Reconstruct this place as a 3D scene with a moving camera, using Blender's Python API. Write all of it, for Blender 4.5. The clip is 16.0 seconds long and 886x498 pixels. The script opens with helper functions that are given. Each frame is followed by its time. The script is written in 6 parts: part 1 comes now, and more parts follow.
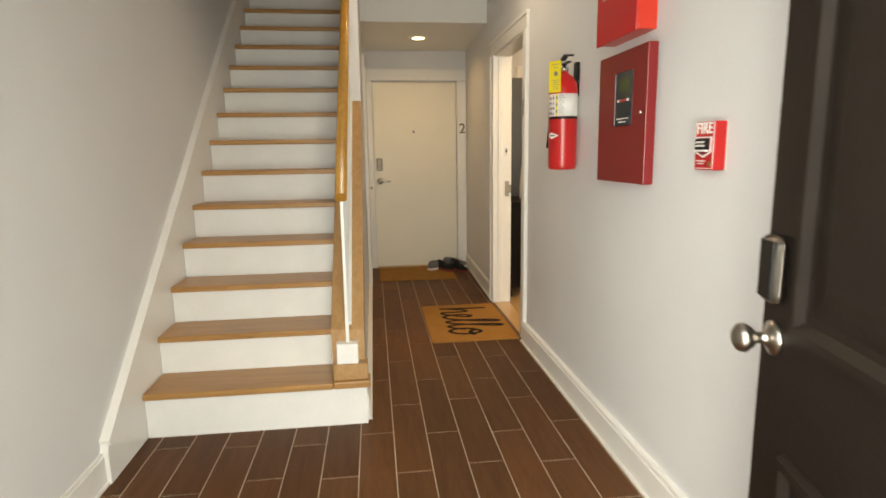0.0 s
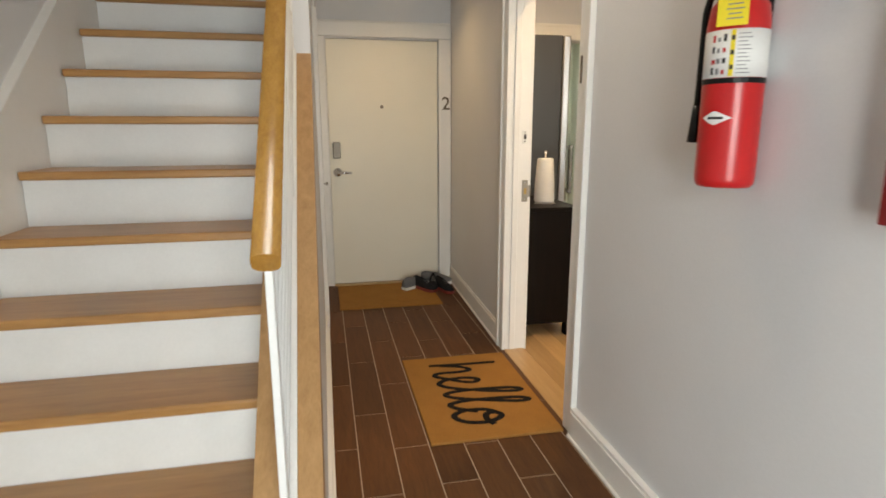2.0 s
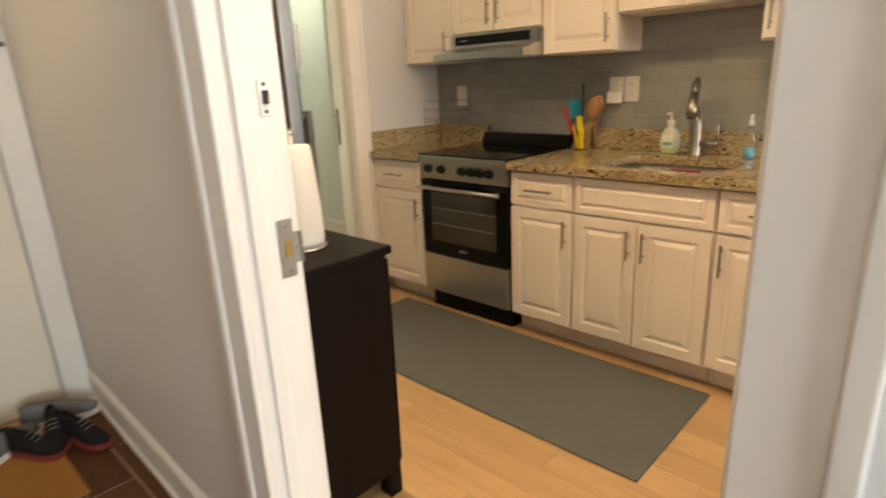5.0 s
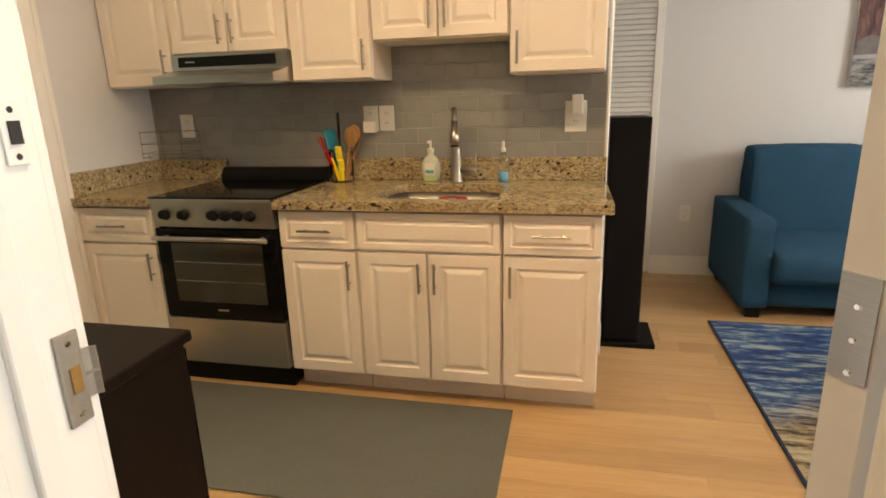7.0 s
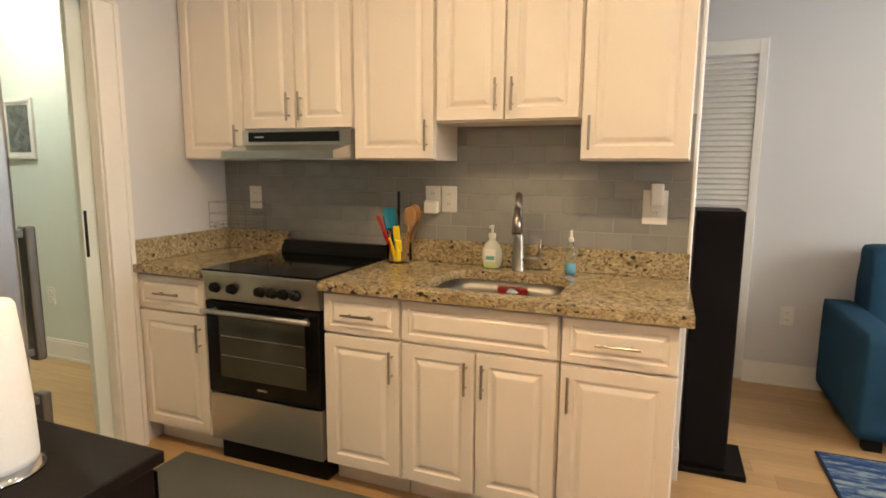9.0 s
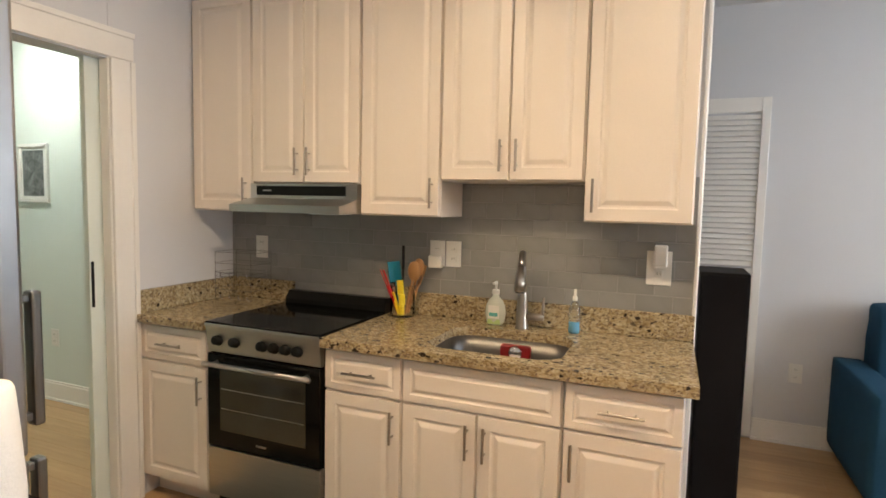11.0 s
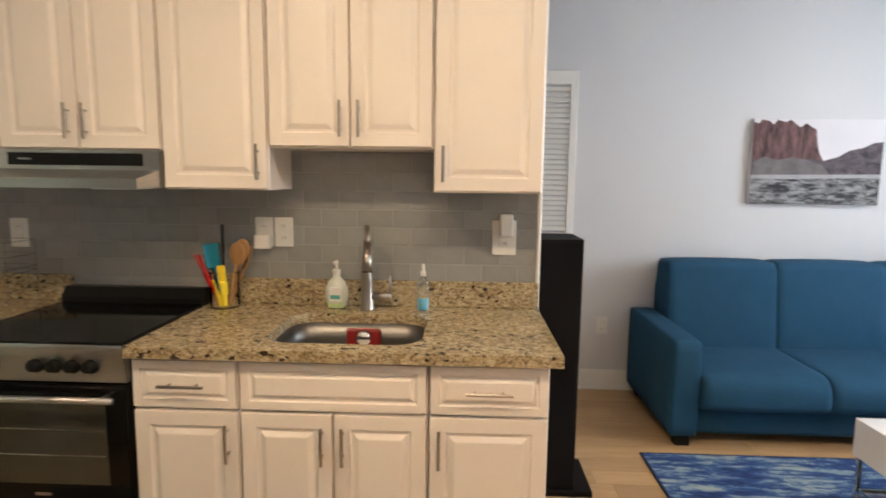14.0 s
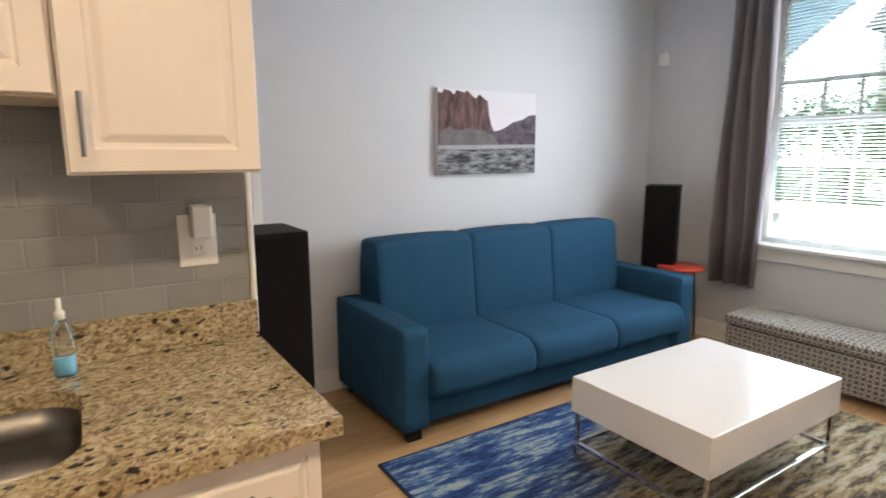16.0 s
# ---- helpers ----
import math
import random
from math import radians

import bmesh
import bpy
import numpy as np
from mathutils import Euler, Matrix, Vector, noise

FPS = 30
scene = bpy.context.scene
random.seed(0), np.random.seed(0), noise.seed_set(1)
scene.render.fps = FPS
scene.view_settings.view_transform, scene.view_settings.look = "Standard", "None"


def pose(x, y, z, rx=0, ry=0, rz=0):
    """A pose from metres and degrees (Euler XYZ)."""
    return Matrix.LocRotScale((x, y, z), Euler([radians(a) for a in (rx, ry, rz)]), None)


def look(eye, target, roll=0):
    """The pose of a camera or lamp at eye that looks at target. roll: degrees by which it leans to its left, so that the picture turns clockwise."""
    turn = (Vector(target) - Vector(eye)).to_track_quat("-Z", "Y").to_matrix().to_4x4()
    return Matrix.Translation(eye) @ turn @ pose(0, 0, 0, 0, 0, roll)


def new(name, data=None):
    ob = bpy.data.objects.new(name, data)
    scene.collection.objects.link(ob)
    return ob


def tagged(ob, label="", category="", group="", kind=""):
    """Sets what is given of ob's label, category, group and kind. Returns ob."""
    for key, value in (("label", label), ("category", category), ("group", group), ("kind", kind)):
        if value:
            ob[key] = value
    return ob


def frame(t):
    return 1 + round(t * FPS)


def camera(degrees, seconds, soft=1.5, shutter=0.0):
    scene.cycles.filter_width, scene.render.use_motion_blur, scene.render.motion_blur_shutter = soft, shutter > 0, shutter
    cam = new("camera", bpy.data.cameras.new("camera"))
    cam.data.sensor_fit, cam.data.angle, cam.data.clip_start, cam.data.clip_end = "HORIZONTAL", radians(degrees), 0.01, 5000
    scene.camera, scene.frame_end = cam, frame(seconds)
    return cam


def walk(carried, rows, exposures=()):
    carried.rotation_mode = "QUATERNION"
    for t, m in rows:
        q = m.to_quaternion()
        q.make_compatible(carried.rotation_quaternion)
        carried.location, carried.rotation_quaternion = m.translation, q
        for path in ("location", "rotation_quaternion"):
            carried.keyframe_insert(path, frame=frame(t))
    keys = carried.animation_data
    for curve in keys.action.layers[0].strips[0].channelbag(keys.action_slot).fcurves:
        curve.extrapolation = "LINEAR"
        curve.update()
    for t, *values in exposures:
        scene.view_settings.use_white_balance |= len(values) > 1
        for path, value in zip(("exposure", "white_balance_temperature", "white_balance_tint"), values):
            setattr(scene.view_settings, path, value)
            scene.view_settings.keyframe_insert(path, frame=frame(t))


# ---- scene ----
cam = camera(76.4, 16.0, soft=1.7, shutter=0.4)
PATH = [
    (0, (0.308, 0.41, 1.281), (0.545, 2.367, 0.946), -0.8),
    (0.5, (0.3, 0.767, 1.318), (0.57, 2.718, 0.969), -0.7),
    (1, (0.291, 1.152, 1.33), (0.59, 3.094, 0.954), -0.3),
    (1.5, (0.268, 1.541, 1.327), (0.617, 3.47, 0.93), -0.3),
    (2, (0.273, 1.913, 1.332), (0.674, 3.828, 0.918), -0.1),
    (2.5, (0.354, 2.267, 1.334), (0.806, 4.17, 0.915), 0.0),
    (3, (0.442, 2.65, 1.32), (0.965, 4.528, 0.873), 0.1),
    (3.5, (0.542, 3.006, 1.309), (1.142, 4.854, 0.835), 0.2),
    (4, (0.669, 3.372, 1.312), (1.382, 5.166, 0.789), -0.0),
    (4.5, (0.723, 3.707, 1.311), (1.78, 5.314, 0.76), -1.5),
    (5, (0.807, 3.997, 1.311), (2.196, 5.315, 0.736), -2.5),
    (5.2, (0.85, 4.083, 1.312), (2.343, 5.292, 0.758), -3.0),
    (7.3, (0.894, 4.416, 1.317), (2.78, 4.83, 0.797), -1.5),
    (7.5, (0.911, 4.399, 1.307), (2.797, 4.837, 0.806), -1.4),
    (8, (1.017, 4.374, 1.335), (2.891, 4.91, 0.886), -0.7),
    (8.5, (1.105, 4.361, 1.345), (2.957, 5.024, 0.985), -0.0),
    (9, (1.13, 4.358, 1.377), (2.971, 5.085, 1.09), 0.4),
    (9.5, (1.134, 4.352, 1.402), (2.969, 5.113, 1.169), 0.8),
    (10, (1.133, 4.35, 1.428), (2.965, 5.131, 1.238), 1.0),
    (12.5, (1.192, 4.362, 1.494), (3.053, 5.082, 1.356), 1.4),
    (13, (1.232, 4.404, 1.479), (3.113, 5.064, 1.309), 1.3),
    (13.5, (1.282, 4.493, 1.485), (3.233, 4.879, 1.277), 0.8),
    (14, (1.322, 4.572, 1.467), (3.304, 4.643, 1.212), 0.7),
    (14.5, (1.421, 4.607, 1.452), (3.389, 4.408, 1.16), 0.6),
    (15, (1.604, 4.596, 1.437), (3.519, 4.112, 1.126), 0.3),
    (15.5, (1.814, 4.605, 1.441), (3.626, 3.825, 1.115), 0.1),
    (16, (2.0, 4.664, 1.451), (3.66, 3.599, 1.117), -0.2),
]
EXPOSURES = [(0, 0.02, 10000, 10), (0.5, 0.04, 9200, 10), (1.5, 0.05, 8600, 10), (2.5, 0.14, 7900, 10), (3.5, 0.42, 7300, 10), (5, 0.48, 8000, 10), (7.5, 0.52, 8100, 10), (8.5, 0.63, 7900, 10), (10, 0.58, 6900, 10), (12.5, 0.50, 6600, 10), (14, 0.60, 6500, 10), (16, 0.50, 6500, 10)]
walk(cam, [(t, look(eye, target, roll)) for t, eye, target, roll in PATH], exposures=EXPOSURES)

# ---------------------------------------------------------------- world and light
world = bpy.data.worlds.new("sky")
scene.world = world
world.use_nodes = True
wn = world.node_tree
sky = wn.nodes.new("ShaderNodeTexSky")
sky.sky_type, sky.sun_disc = "NISHITA", False
sky.sun_elevation, sky.sun_rotation = radians(52), radians(20)
wn.nodes["Background"].inputs["Strength"].default_value = 0.14
wn.links.new(sky.outputs[0], wn.nodes["Background"].inputs["Color"])


def lamp(name, kind, m, energy, color=(1, 1, 1), **kw):
    d = bpy.data.lights.new(name, kind)
    d.energy, d.color = energy, color
    for k, v in kw.items():
        if k == "size":
            d.size = v
        elif k == "size_y":
            d.shape, d.size_y = "RECTANGLE", v
        elif k == "angle":
            d.angle = v
        elif k == "radius":
            d.shadow_soft_size = v
        elif k == "disk":
            d.shape, d.size = "DISK", v
        elif k == "spread":
            d.spread = v
    ob = new(name, d)
    ob.matrix_world = m
    return tagged(ob, kind="structure")


lamp("sun", "SUN", look((0, 0, 10), (-2.2, -6, 0)), 4.0, (1, 0.95, 0.88), angle=radians(0.5))
lamp("entry_daylight", "AREA", look((0.37, 0.24, 1.1), (1.35, 2.4, 0.0)), 104, (0.68, 0.83, 1.0), size=0.85, size_y=1.95)
lamp("window_daylight", "AREA", look((3.42, 0.50, 1.65), (3.42, 3, 1.3)), 68, (0.84, 0.92, 1.0), size=1.35, size_y=1.65)
WARM = (1.0, 0.74, 0.46)
lamp("hall_downlight_glow", "AREA", look((0.78, 6.04, 2.352), (0.78, 6.04, 0)), 3.2, WARM, disk=0.11, spread=radians(150))
lamp("hall_downlight_glow", "AREA", look((0.74, 3.85, 2.728), (0.74, 3.85, 0)), 6.0, (1.0, 0.92, 0.82), disk=0.11, spread=radians(150))
# added unseen lamp high in the stairwell, without fixture, to warm the stair
lamp("hall_downlight_glow", "AREA", look((-0.3, 6.6, 5.18), (-0.3, 6.6, 0)), 4, WARM, disk=0.12, spread=radians(160))
# unseen sources: kitchen pair assumed, living room and corridor lamps added as fill
for n, (px, py, e) in enumerate(((1.95, 5.45, 14), (1.95, 4.35, 14), (3.3, 2.2, 6), (3.2, 8.3, 15))):
    lamp("room_downlight_glow", "AREA", look((px, py, 2.715), (px, py, 0)), e, WARM if n < 3 else (0.93, 1.0, 0.93), disk=0.12, spread=radians(165))

# ---------------------------------------------------------------- builders
origin = {}


def thing(name, loc, label, category, group="", kind=""):
    ob = new(name)
    ob.location = loc
    ob.empty_display_size = 0.05
    origin[ob] = Vector(loc)
    return tagged(ob, label, category, group, kind)


def part(name, bm, material, parent=None, label="", smooth=False):
    """Links a bmesh, given in world metres, as one mesh under a thing or a part."""
    at = origin.get(parent, Vector((0, 0, 0)))
    if at.length:
        bmesh.ops.translate(bm, verts=bm.verts, vec=-at)
    bmesh.ops.recalc_face_normals(bm, faces=bm.faces)
    me = bpy.data.meshes.new(name)
    bm.to_mesh(me)
    bm.free()
    if smooth:
        for p in me.polygons:
            p.use_smooth = True
    me.materials.append(material)
    ob = new(name, me)
    if parent:
        ob.parent = parent
    origin[ob] = at
    return tagged(ob, label)


def again(ob, offset, name=None):
    """The same piece once more, moved by an offset; it shares the mesh."""
    o = new(name or ob.name.split(".")[0], ob.data)
    o.parent = ob.parent
    o.location = ob.location + Vector(offset)
    origin[o] = origin[ob]
    return o


def solid(name, bm, material, label, category="", kind="", smooth=False):
    return tagged(part(name, bm, material, None, "", smooth), label, category, "", kind)


def box(bm, x0, y0, z0, x1, y1, z1, bevel=0.0, seg=2):
    r = bmesh.ops.create_cube(bm, size=1, matrix=Matrix.Translation(((x0 + x1) / 2, (y0 + y1) / 2, (z0 + z1) / 2)) @ Matrix.Diagonal((abs(x1 - x0), abs(y1 - y0), abs(z1 - z0), 1)))
    if bevel:
        edges = list({e for v in r["verts"] for e in v.link_edges})
        bmesh.ops.bevel(bm, geom=edges, offset=bevel, segments=seg, profile=0.5, affect="EDGES")
    return bm


def B(x0, y0, z0, x1, y1, z1, bevel=0.0, seg=2):
    return box(bmesh.new(), x0, y0, z0, x1, y1, z1, bevel, seg)


def cyl(bm, a, b, r0, r1=None, seg=16):
    a, b = Vector(a), Vector(b)
    q = (b - a).to_track_quat("Z", "Y").to_matrix().to_4x4()
    bmesh.ops.create_cone(bm, cap_ends=True, segments=seg, radius1=r0, radius2=r0 if r1 is None else r1, depth=(b - a).length, matrix=Matrix.Translation((a + b) / 2) @ q)
    return bm


def C(a, b, r0, r1=None, seg=16):
    return cyl(bmesh.new(), a, b, r0, r1, seg)


def lathe(bm, at, profile, seg=20, axis=None):
    """Turns a profile of (radius, height) round an upright line, or round another axis, at a place."""
    m = Matrix.Translation(at) @ (Vector(axis).to_track_quat("Z", "Y").to_matrix().to_4x4() if axis else Matrix())
    rings = []
    for r, h in profile:
        rings.append([bm.verts.new(m @ Vector((max(r, 1e-4) * math.cos(2 * math.pi * i / seg), max(r, 1e-4) * math.sin(2 * math.pi * i / seg), h))) for i in range(seg)])
    for a, b in zip(rings, rings[1:]):
        for i in range(seg):
            bm.faces.new((a[i], a[(i + 1) % seg], b[(i + 1) % seg], b[i]))
    bm.faces.new(rings[0])
    bm.faces.new(rings[-1])
    return bm


def tube(bm, pts, r, seg=10, closed=False):
    """A round bar along points."""
    pts = [Vector(p) for p in pts]
    n = len(pts)
    rings = []
    for i, p in enumerate(pts):
        if closed:
            d = pts[(i + 1) % n] - pts[i - 1]
        else:
            d = pts[min(i + 1, n - 1)] - pts[max(i - 1, 0)]
        q = d.to_track_quat("Z", "Y")
        rr = r[i] if isinstance(r, (list, tuple)) else r
        rings.append([bm.verts.new(p + q @ Vector((rr * math.cos(2 * math.pi * k / seg), rr * math.sin(2 * math.pi * k / seg), 0))) for k in range(seg)])
    for i in range(n if closed else n - 1):
        a, b = rings[i], rings[(i + 1) % n]
        off = min(range(seg), key=lambda s: sum((a[k].co - b[(k + s) % seg].co).length for k in range(0, seg, 2)))
        for k in range(seg):
            bm.faces.new((a[k], a[(k + 1) % seg], b[(k + 1 + off) % seg], b[(k + off) % seg]))
    if not closed:
        bm.faces.new(rings[0])
        bm.faces.new(rings[-1])
    return bm


def arc(c, r, a0, a1, n, u, v):
    c, u, v = Vector(c), Vector(u), Vector(v)
    return [c + u * (r * math.cos(radians(a0 + (a1 - a0) * i / n))) + v * (r * math.sin(radians(a0 + (a1 - a0) * i / n))) for i in range(n + 1)]


def rings_panel(bm, w, h, steps, back, put):
    """A panel front of nested rectangles: steps are (inset, depth in front), put maps (u, v, d) to the world."""
    loops = [[bm.verts.new(put(u, v, -back)) for u, v in ((0, 0), (w, 0), (w, h), (0, h))]]
    for i, d in steps:
        loops.append([bm.verts.new(put(u, v, d)) for u, v in ((i, i), (w - i, i), (w - i, h - i), (i, h - i))])
    for a, b in zip(loops, loops[1:]):
        for k in range(4):
            bm.faces.new((a[k], a[(k + 1) % 4], b[(k + 1) % 4], b[k]))
    bm.faces.new(loops[0])
    bm.faces.new(loops[-1])
    return bm


def prism(bm, outline, lift):
    """A flat outline, given as points, thickened along a vector."""
    a = [bm.verts.new(p) for p in outline]
    b = [bm.verts.new(Vector(p) + Vector(lift)) for p in outline]
    for i in range(len(a)):
        j = (i + 1) % len(a)
        bm.faces.new((a[i], a[j], b[j], b[i]))
    bm.faces.new(a)
    bm.faces.new(b)
    return bm


# ---------------------------------------------------------------- materials
def nodes(name):
    m = bpy.data.materials.new(name)
    m.use_nodes = True
    t = m.node_tree
    return m, t, t.nodes["Principled BSDF"]


def add(t, kind, **kw):
    n = t.nodes.new(kind)
    for k, v in kw.items():
        n.inputs[k.replace("_", " ")].default_value = v
    return n


def ramp(t, fac, stops):
    n = t.nodes.new("ShaderNodeValToRGB")
    e = n.color_ramp.elements
    while len(e) < len(stops):
        e.new(0.5)
    for i, (p, c) in enumerate(stops):
        e[i].position, e[i].color = p, (*c, 1)
    t.links.new(fac, n.inputs[0])
    return n.outputs[0]


def mixed(t, fac, a, b, mode="MIX"):
    n = t.nodes.new("ShaderNodeMix")
    n.data_type, n.blend_type = "RGBA", mode
    for sock, v in ((n.inputs[0], fac), (n.inputs[6], a), (n.inputs[7], b)):
        if isinstance(v, (int, float)):
            sock.default_value = v
        elif isinstance(v, tuple):
            sock.default_value = (*v, 1)
        else:
            t.links.new(v, sock)
    return n.outputs[2]


def place(t, stretch=(1, 1, 1)):
    c = t.nodes.new("ShaderNodeTexCoord")
    m = t.nodes.new("ShaderNodeMapping")
    m.inputs["Scale"].default_value = stretch
    t.links.new(c.outputs["Object"], m.inputs[0])
    return m.outputs[0]


def noise_of(t, at, scale, detail=4, rough=0.55, distort=0.0):
    n = add(t, "ShaderNodeTexNoise", Scale=scale, Detail=detail, Roughness=rough, Distortion=distort)
    t.links.new(at, n.inputs["Vector"])
    return n.outputs["Fac"]


def bumped(t, p, height, strength, distance=0.002):
    b = add(t, "ShaderNodeBump", Strength=strength, Distance=distance)
    t.links.new(height, b.inputs["Height"])
    t.links.new(b.outputs[0], p.inputs["Normal"])


def plain(name, col, rough=0.5, metal=0.0, var=0.08, scale=3.0, bump=0.15, fine=120.0, piece=0.0, coat=0.0, spec=0.5):
    """Paint, plastic or metal: broad uneven tone, fine relief and a slightly uneven gloss."""
    m, t, p = nodes(name)
    at = place(t)
    big, small = noise_of(t, at, scale), noise_of(t, at, fine, 3)
    lo, hi = tuple(c * (1 - var) for c in col), tuple(min(1, c * (1 + var)) for c in col)
    c = ramp(t, big, ((0.3, lo), (0.7, hi)))
    c = mixed(t, 0.35, c, ramp(t, small, ((0.3, lo), (0.7, hi))))
    if piece:
        o = t.nodes.new("ShaderNodeObjectInfo")
        c = mixed(t, 1.0, c, ramp(t, o.outputs["Random"], ((0, (1 - piece,) * 3), (1, (1.0,) * 3))), "MULTIPLY")
    t.links.new(c, p.inputs["Base Color"])
    r = t.nodes.new("ShaderNodeMapRange")
    r.inputs[3].default_value, r.inputs[4].default_value = rough * 0.85, min(1, rough * 1.15)
    t.links.new(big, r.inputs[0])
    t.links.new(r.outputs[0], p.inputs["Roughness"])
    p.inputs["Metallic"].default_value = metal
    p.inputs["Specular IOR Level"].default_value = spec
    p.inputs["Coat Weight"].default_value = coat
    if bump:
        bumped(t, p, small, bump)
    return m


def wood(name, dark, light, rough=0.4, stretch=(14, 1, 14), piece=0.25, bump=0.12, coat=0.0, spec=0.5):
    """Timber with grain along the axis that is stretched least."""
    m, t, p = nodes(name)
    o = t.nodes.new("ShaderNodeObjectInfo")
    at = place(t, stretch)
    shift = t.nodes.new("ShaderNodeVectorMath")
    shift.operation = "MULTIPLY_ADD"
    t.links.new(o.outputs["Random"], shift.inputs[0])
    shift.inputs[1].default_value = (37, 53, 71)
    t.links.new(at, shift.inputs[2])
    g = noise_of(t, shift.outputs[0], 2.2, 6, 0.62, 0.6)
    f = noise_of(t, shift.outputs[0], 14, 3)
    c = ramp(t, g, ((0.32, dark), (0.68, light)))
    c = mixed(t, 0.25, c, ramp(t, f, ((0.35, dark), (0.6, light))))
    c = mixed(t, 1.0, c, ramp(t, o.outputs["Random"], ((0, (1 - piece,) * 3), (1, (1.0,) * 3))), "MULTIPLY")
    t.links.new(c, p.inputs["Base Color"])
    p.inputs["Roughness"].default_value = rough
    p.inputs["Specular IOR Level"].default_value = spec
    p.inputs["Coat Weight"].default_value = coat
    bumped(t, p, f, bump)
    return m


def granite(name):
    """Polished tan granite: crystals of several tones with dark flecks and faint drifts."""
    m, t, p = nodes(name)
    at = place(t, (1.25, 0.85, 1.2))
    warp = add(t, "ShaderNodeTexNoise", Scale=45, Detail=4)
    t.links.new(at, warp.inputs["Vector"])
    mv = t.nodes.new("ShaderNodeVectorMath")
    mv.operation = "MULTIPLY_ADD"
    t.links.new(warp.outputs["Color"], mv.inputs[0])
    mv.inputs[1].default_value = (0.022, 0.022, 0.022)
    t.links.new(at, mv.inputs[2])

    def crystals(scale, stops):
        v = add(t, "ShaderNodeTexVoronoi", Scale=scale)
        t.links.new(mv.outputs[0], v.inputs["Vector"])
        g = t.nodes.new("ShaderNodeSeparateColor")
        t.links.new(v.outputs["Color"], g.inputs[0])
        return ramp(t, g.outputs[0], stops), g.outputs[1]
    big, pick = crystals(74, ((0.05, (0.16, 0.105, 0.05)), (0.22, (0.31, 0.225, 0.11)), (0.6, (0.43, 0.34, 0.19)), (0.95, (0.54, 0.47, 0.32))))
    fine, pick2 = crystals(165, ((0.1, (0.20, 0.14, 0.07)), (0.4, (0.42, 0.33, 0.19)), (0.9, (0.66, 0.59, 0.44))))
    c = mixed(t, 0.42, big, fine)
    drift = noise_of(t, at, 7, 4, 0.6, 0.5)
    c = mixed(t, 1.0, c, ramp(t, drift, ((0.3, (0.74, 0.72, 0.70)), (0.62, (1.0, 1.0, 1.0)))), "MULTIPLY")
    grey = ramp(t, pick2, ((0.87, (0, 0, 0)), (0.88, (1, 1, 1))))
    c = mixed(t, grey, c, (0.17, 0.125, 0.085))
    dark = ramp(t, pick, ((0.955, (0, 0, 0)), (0.965, (1, 1, 1))))
    c = mixed(t, dark, c, (0.035, 0.026, 0.02))
    t.links.new(c, p.inputs["Base Color"])
    p.inputs["Roughness"].default_value = 0.12
    return m


def steel(name, col=(0.55, 0.54, 0.52), rough=0.3, stretch=(2, 2, 220)):
    m, t, p = nodes(name)
    f = noise_of(t, place(t, stretch), 3, 3)
    t.links.new(ramp(t, f, ((0.3, tuple(c * 0.86 for c in col)), (0.7, col))), p.inputs["Base Color"])
    p.inputs["Metallic"].default_value = 1
    p.inputs["Roughness"].default_value = rough
    bumped(t, p, f, 0.05, 0.0005)
    return m


def cloth(name, col, weave=900, var=0.16, rough=0.95):
    m, t, p = nodes(name)
    at = place(t)
    big, w = noise_of(t, at, 7), noise_of(t, at, weave * 0.4, 2)
    c = ramp(t, big, ((0.3, tuple(k * (1 - var) for k in col)), (0.7, tuple(k * (1 + var) for k in col))))
    c = mixed(t, 0.5, c, ramp(t, w, ((0.3, tuple(k * 0.7 for k in col)), (0.7, tuple(k * 1.25 for k in col)))))
    t.links.new(c, p.inputs["Base Color"])
    p.inputs["Roughness"].default_value = rough
    p.inputs["Specular IOR Level"].default_value = 0.15
    bumped(t, p, w, 0.35)
    return m


def glass(name, col=(1, 1, 1), rough=0.0):
    m, t, p = nodes(name)
    p.inputs["Base Color"].default_value = (*col, 1)
    p.inputs["Transmission Weight"].default_value = 1
    p.inputs["Roughness"].default_value = rough
    p.inputs["IOR"].default_value = 1.45
    return m


def glow(name, col, strength):
    m, t, p = nodes(name)
    p.inputs["Base Color"].default_value = (*col, 1)
    p.inputs["Emission Color"].default_value = (*col, 1)
    p.inputs["Emission Strength"].default_value = strength
    return m


WALL = plain("wall_paint", (0.62, 0.62, 0.64), 0.7, var=0.035, scale=1.2, bump=0.12, fine=160)
HALLWALL = plain("warm_white_wall_paint", (0.665, 0.662, 0.672), 0.65, var=0.05, scale=1.4, bump=0.12, fine=160)
GREENWALL = plain("pale_green_wall_paint", (0.66, 0.72, 0.68), 0.7, var=0.03, scale=1.2, bump=0.12, fine=160)
CEIL = plain("ceiling_paint", (0.74, 0.73, 0.71), 0.8, var=0.03, scale=1.0, bump=0.1)
TRIM = plain("white_trim_paint", (0.78, 0.76, 0.73), 0.35, var=0.03, scale=4, bump=0.06, fine=60)
RISER = plain("white_riser_paint", (0.76, 0.755, 0.74), 0.45, var=0.05, scale=6, bump=0.08)
CAB = plain("cream_cabinet_paint", (0.81, 0.745, 0.685), 0.32, var=0.03, scale=3, bump=0.05)
DOORPAINT = plain("ivory_door_paint", (0.76, 0.72, 0.62), 0.42, var=0.03, scale=2, bump=0.1)
DARKDOOR = plain("dark_brown_door_paint", (0.011, 0.008, 0.0065), 0.42, var=0.25, scale=9, bump=0.25, fine=90, spec=0.2)
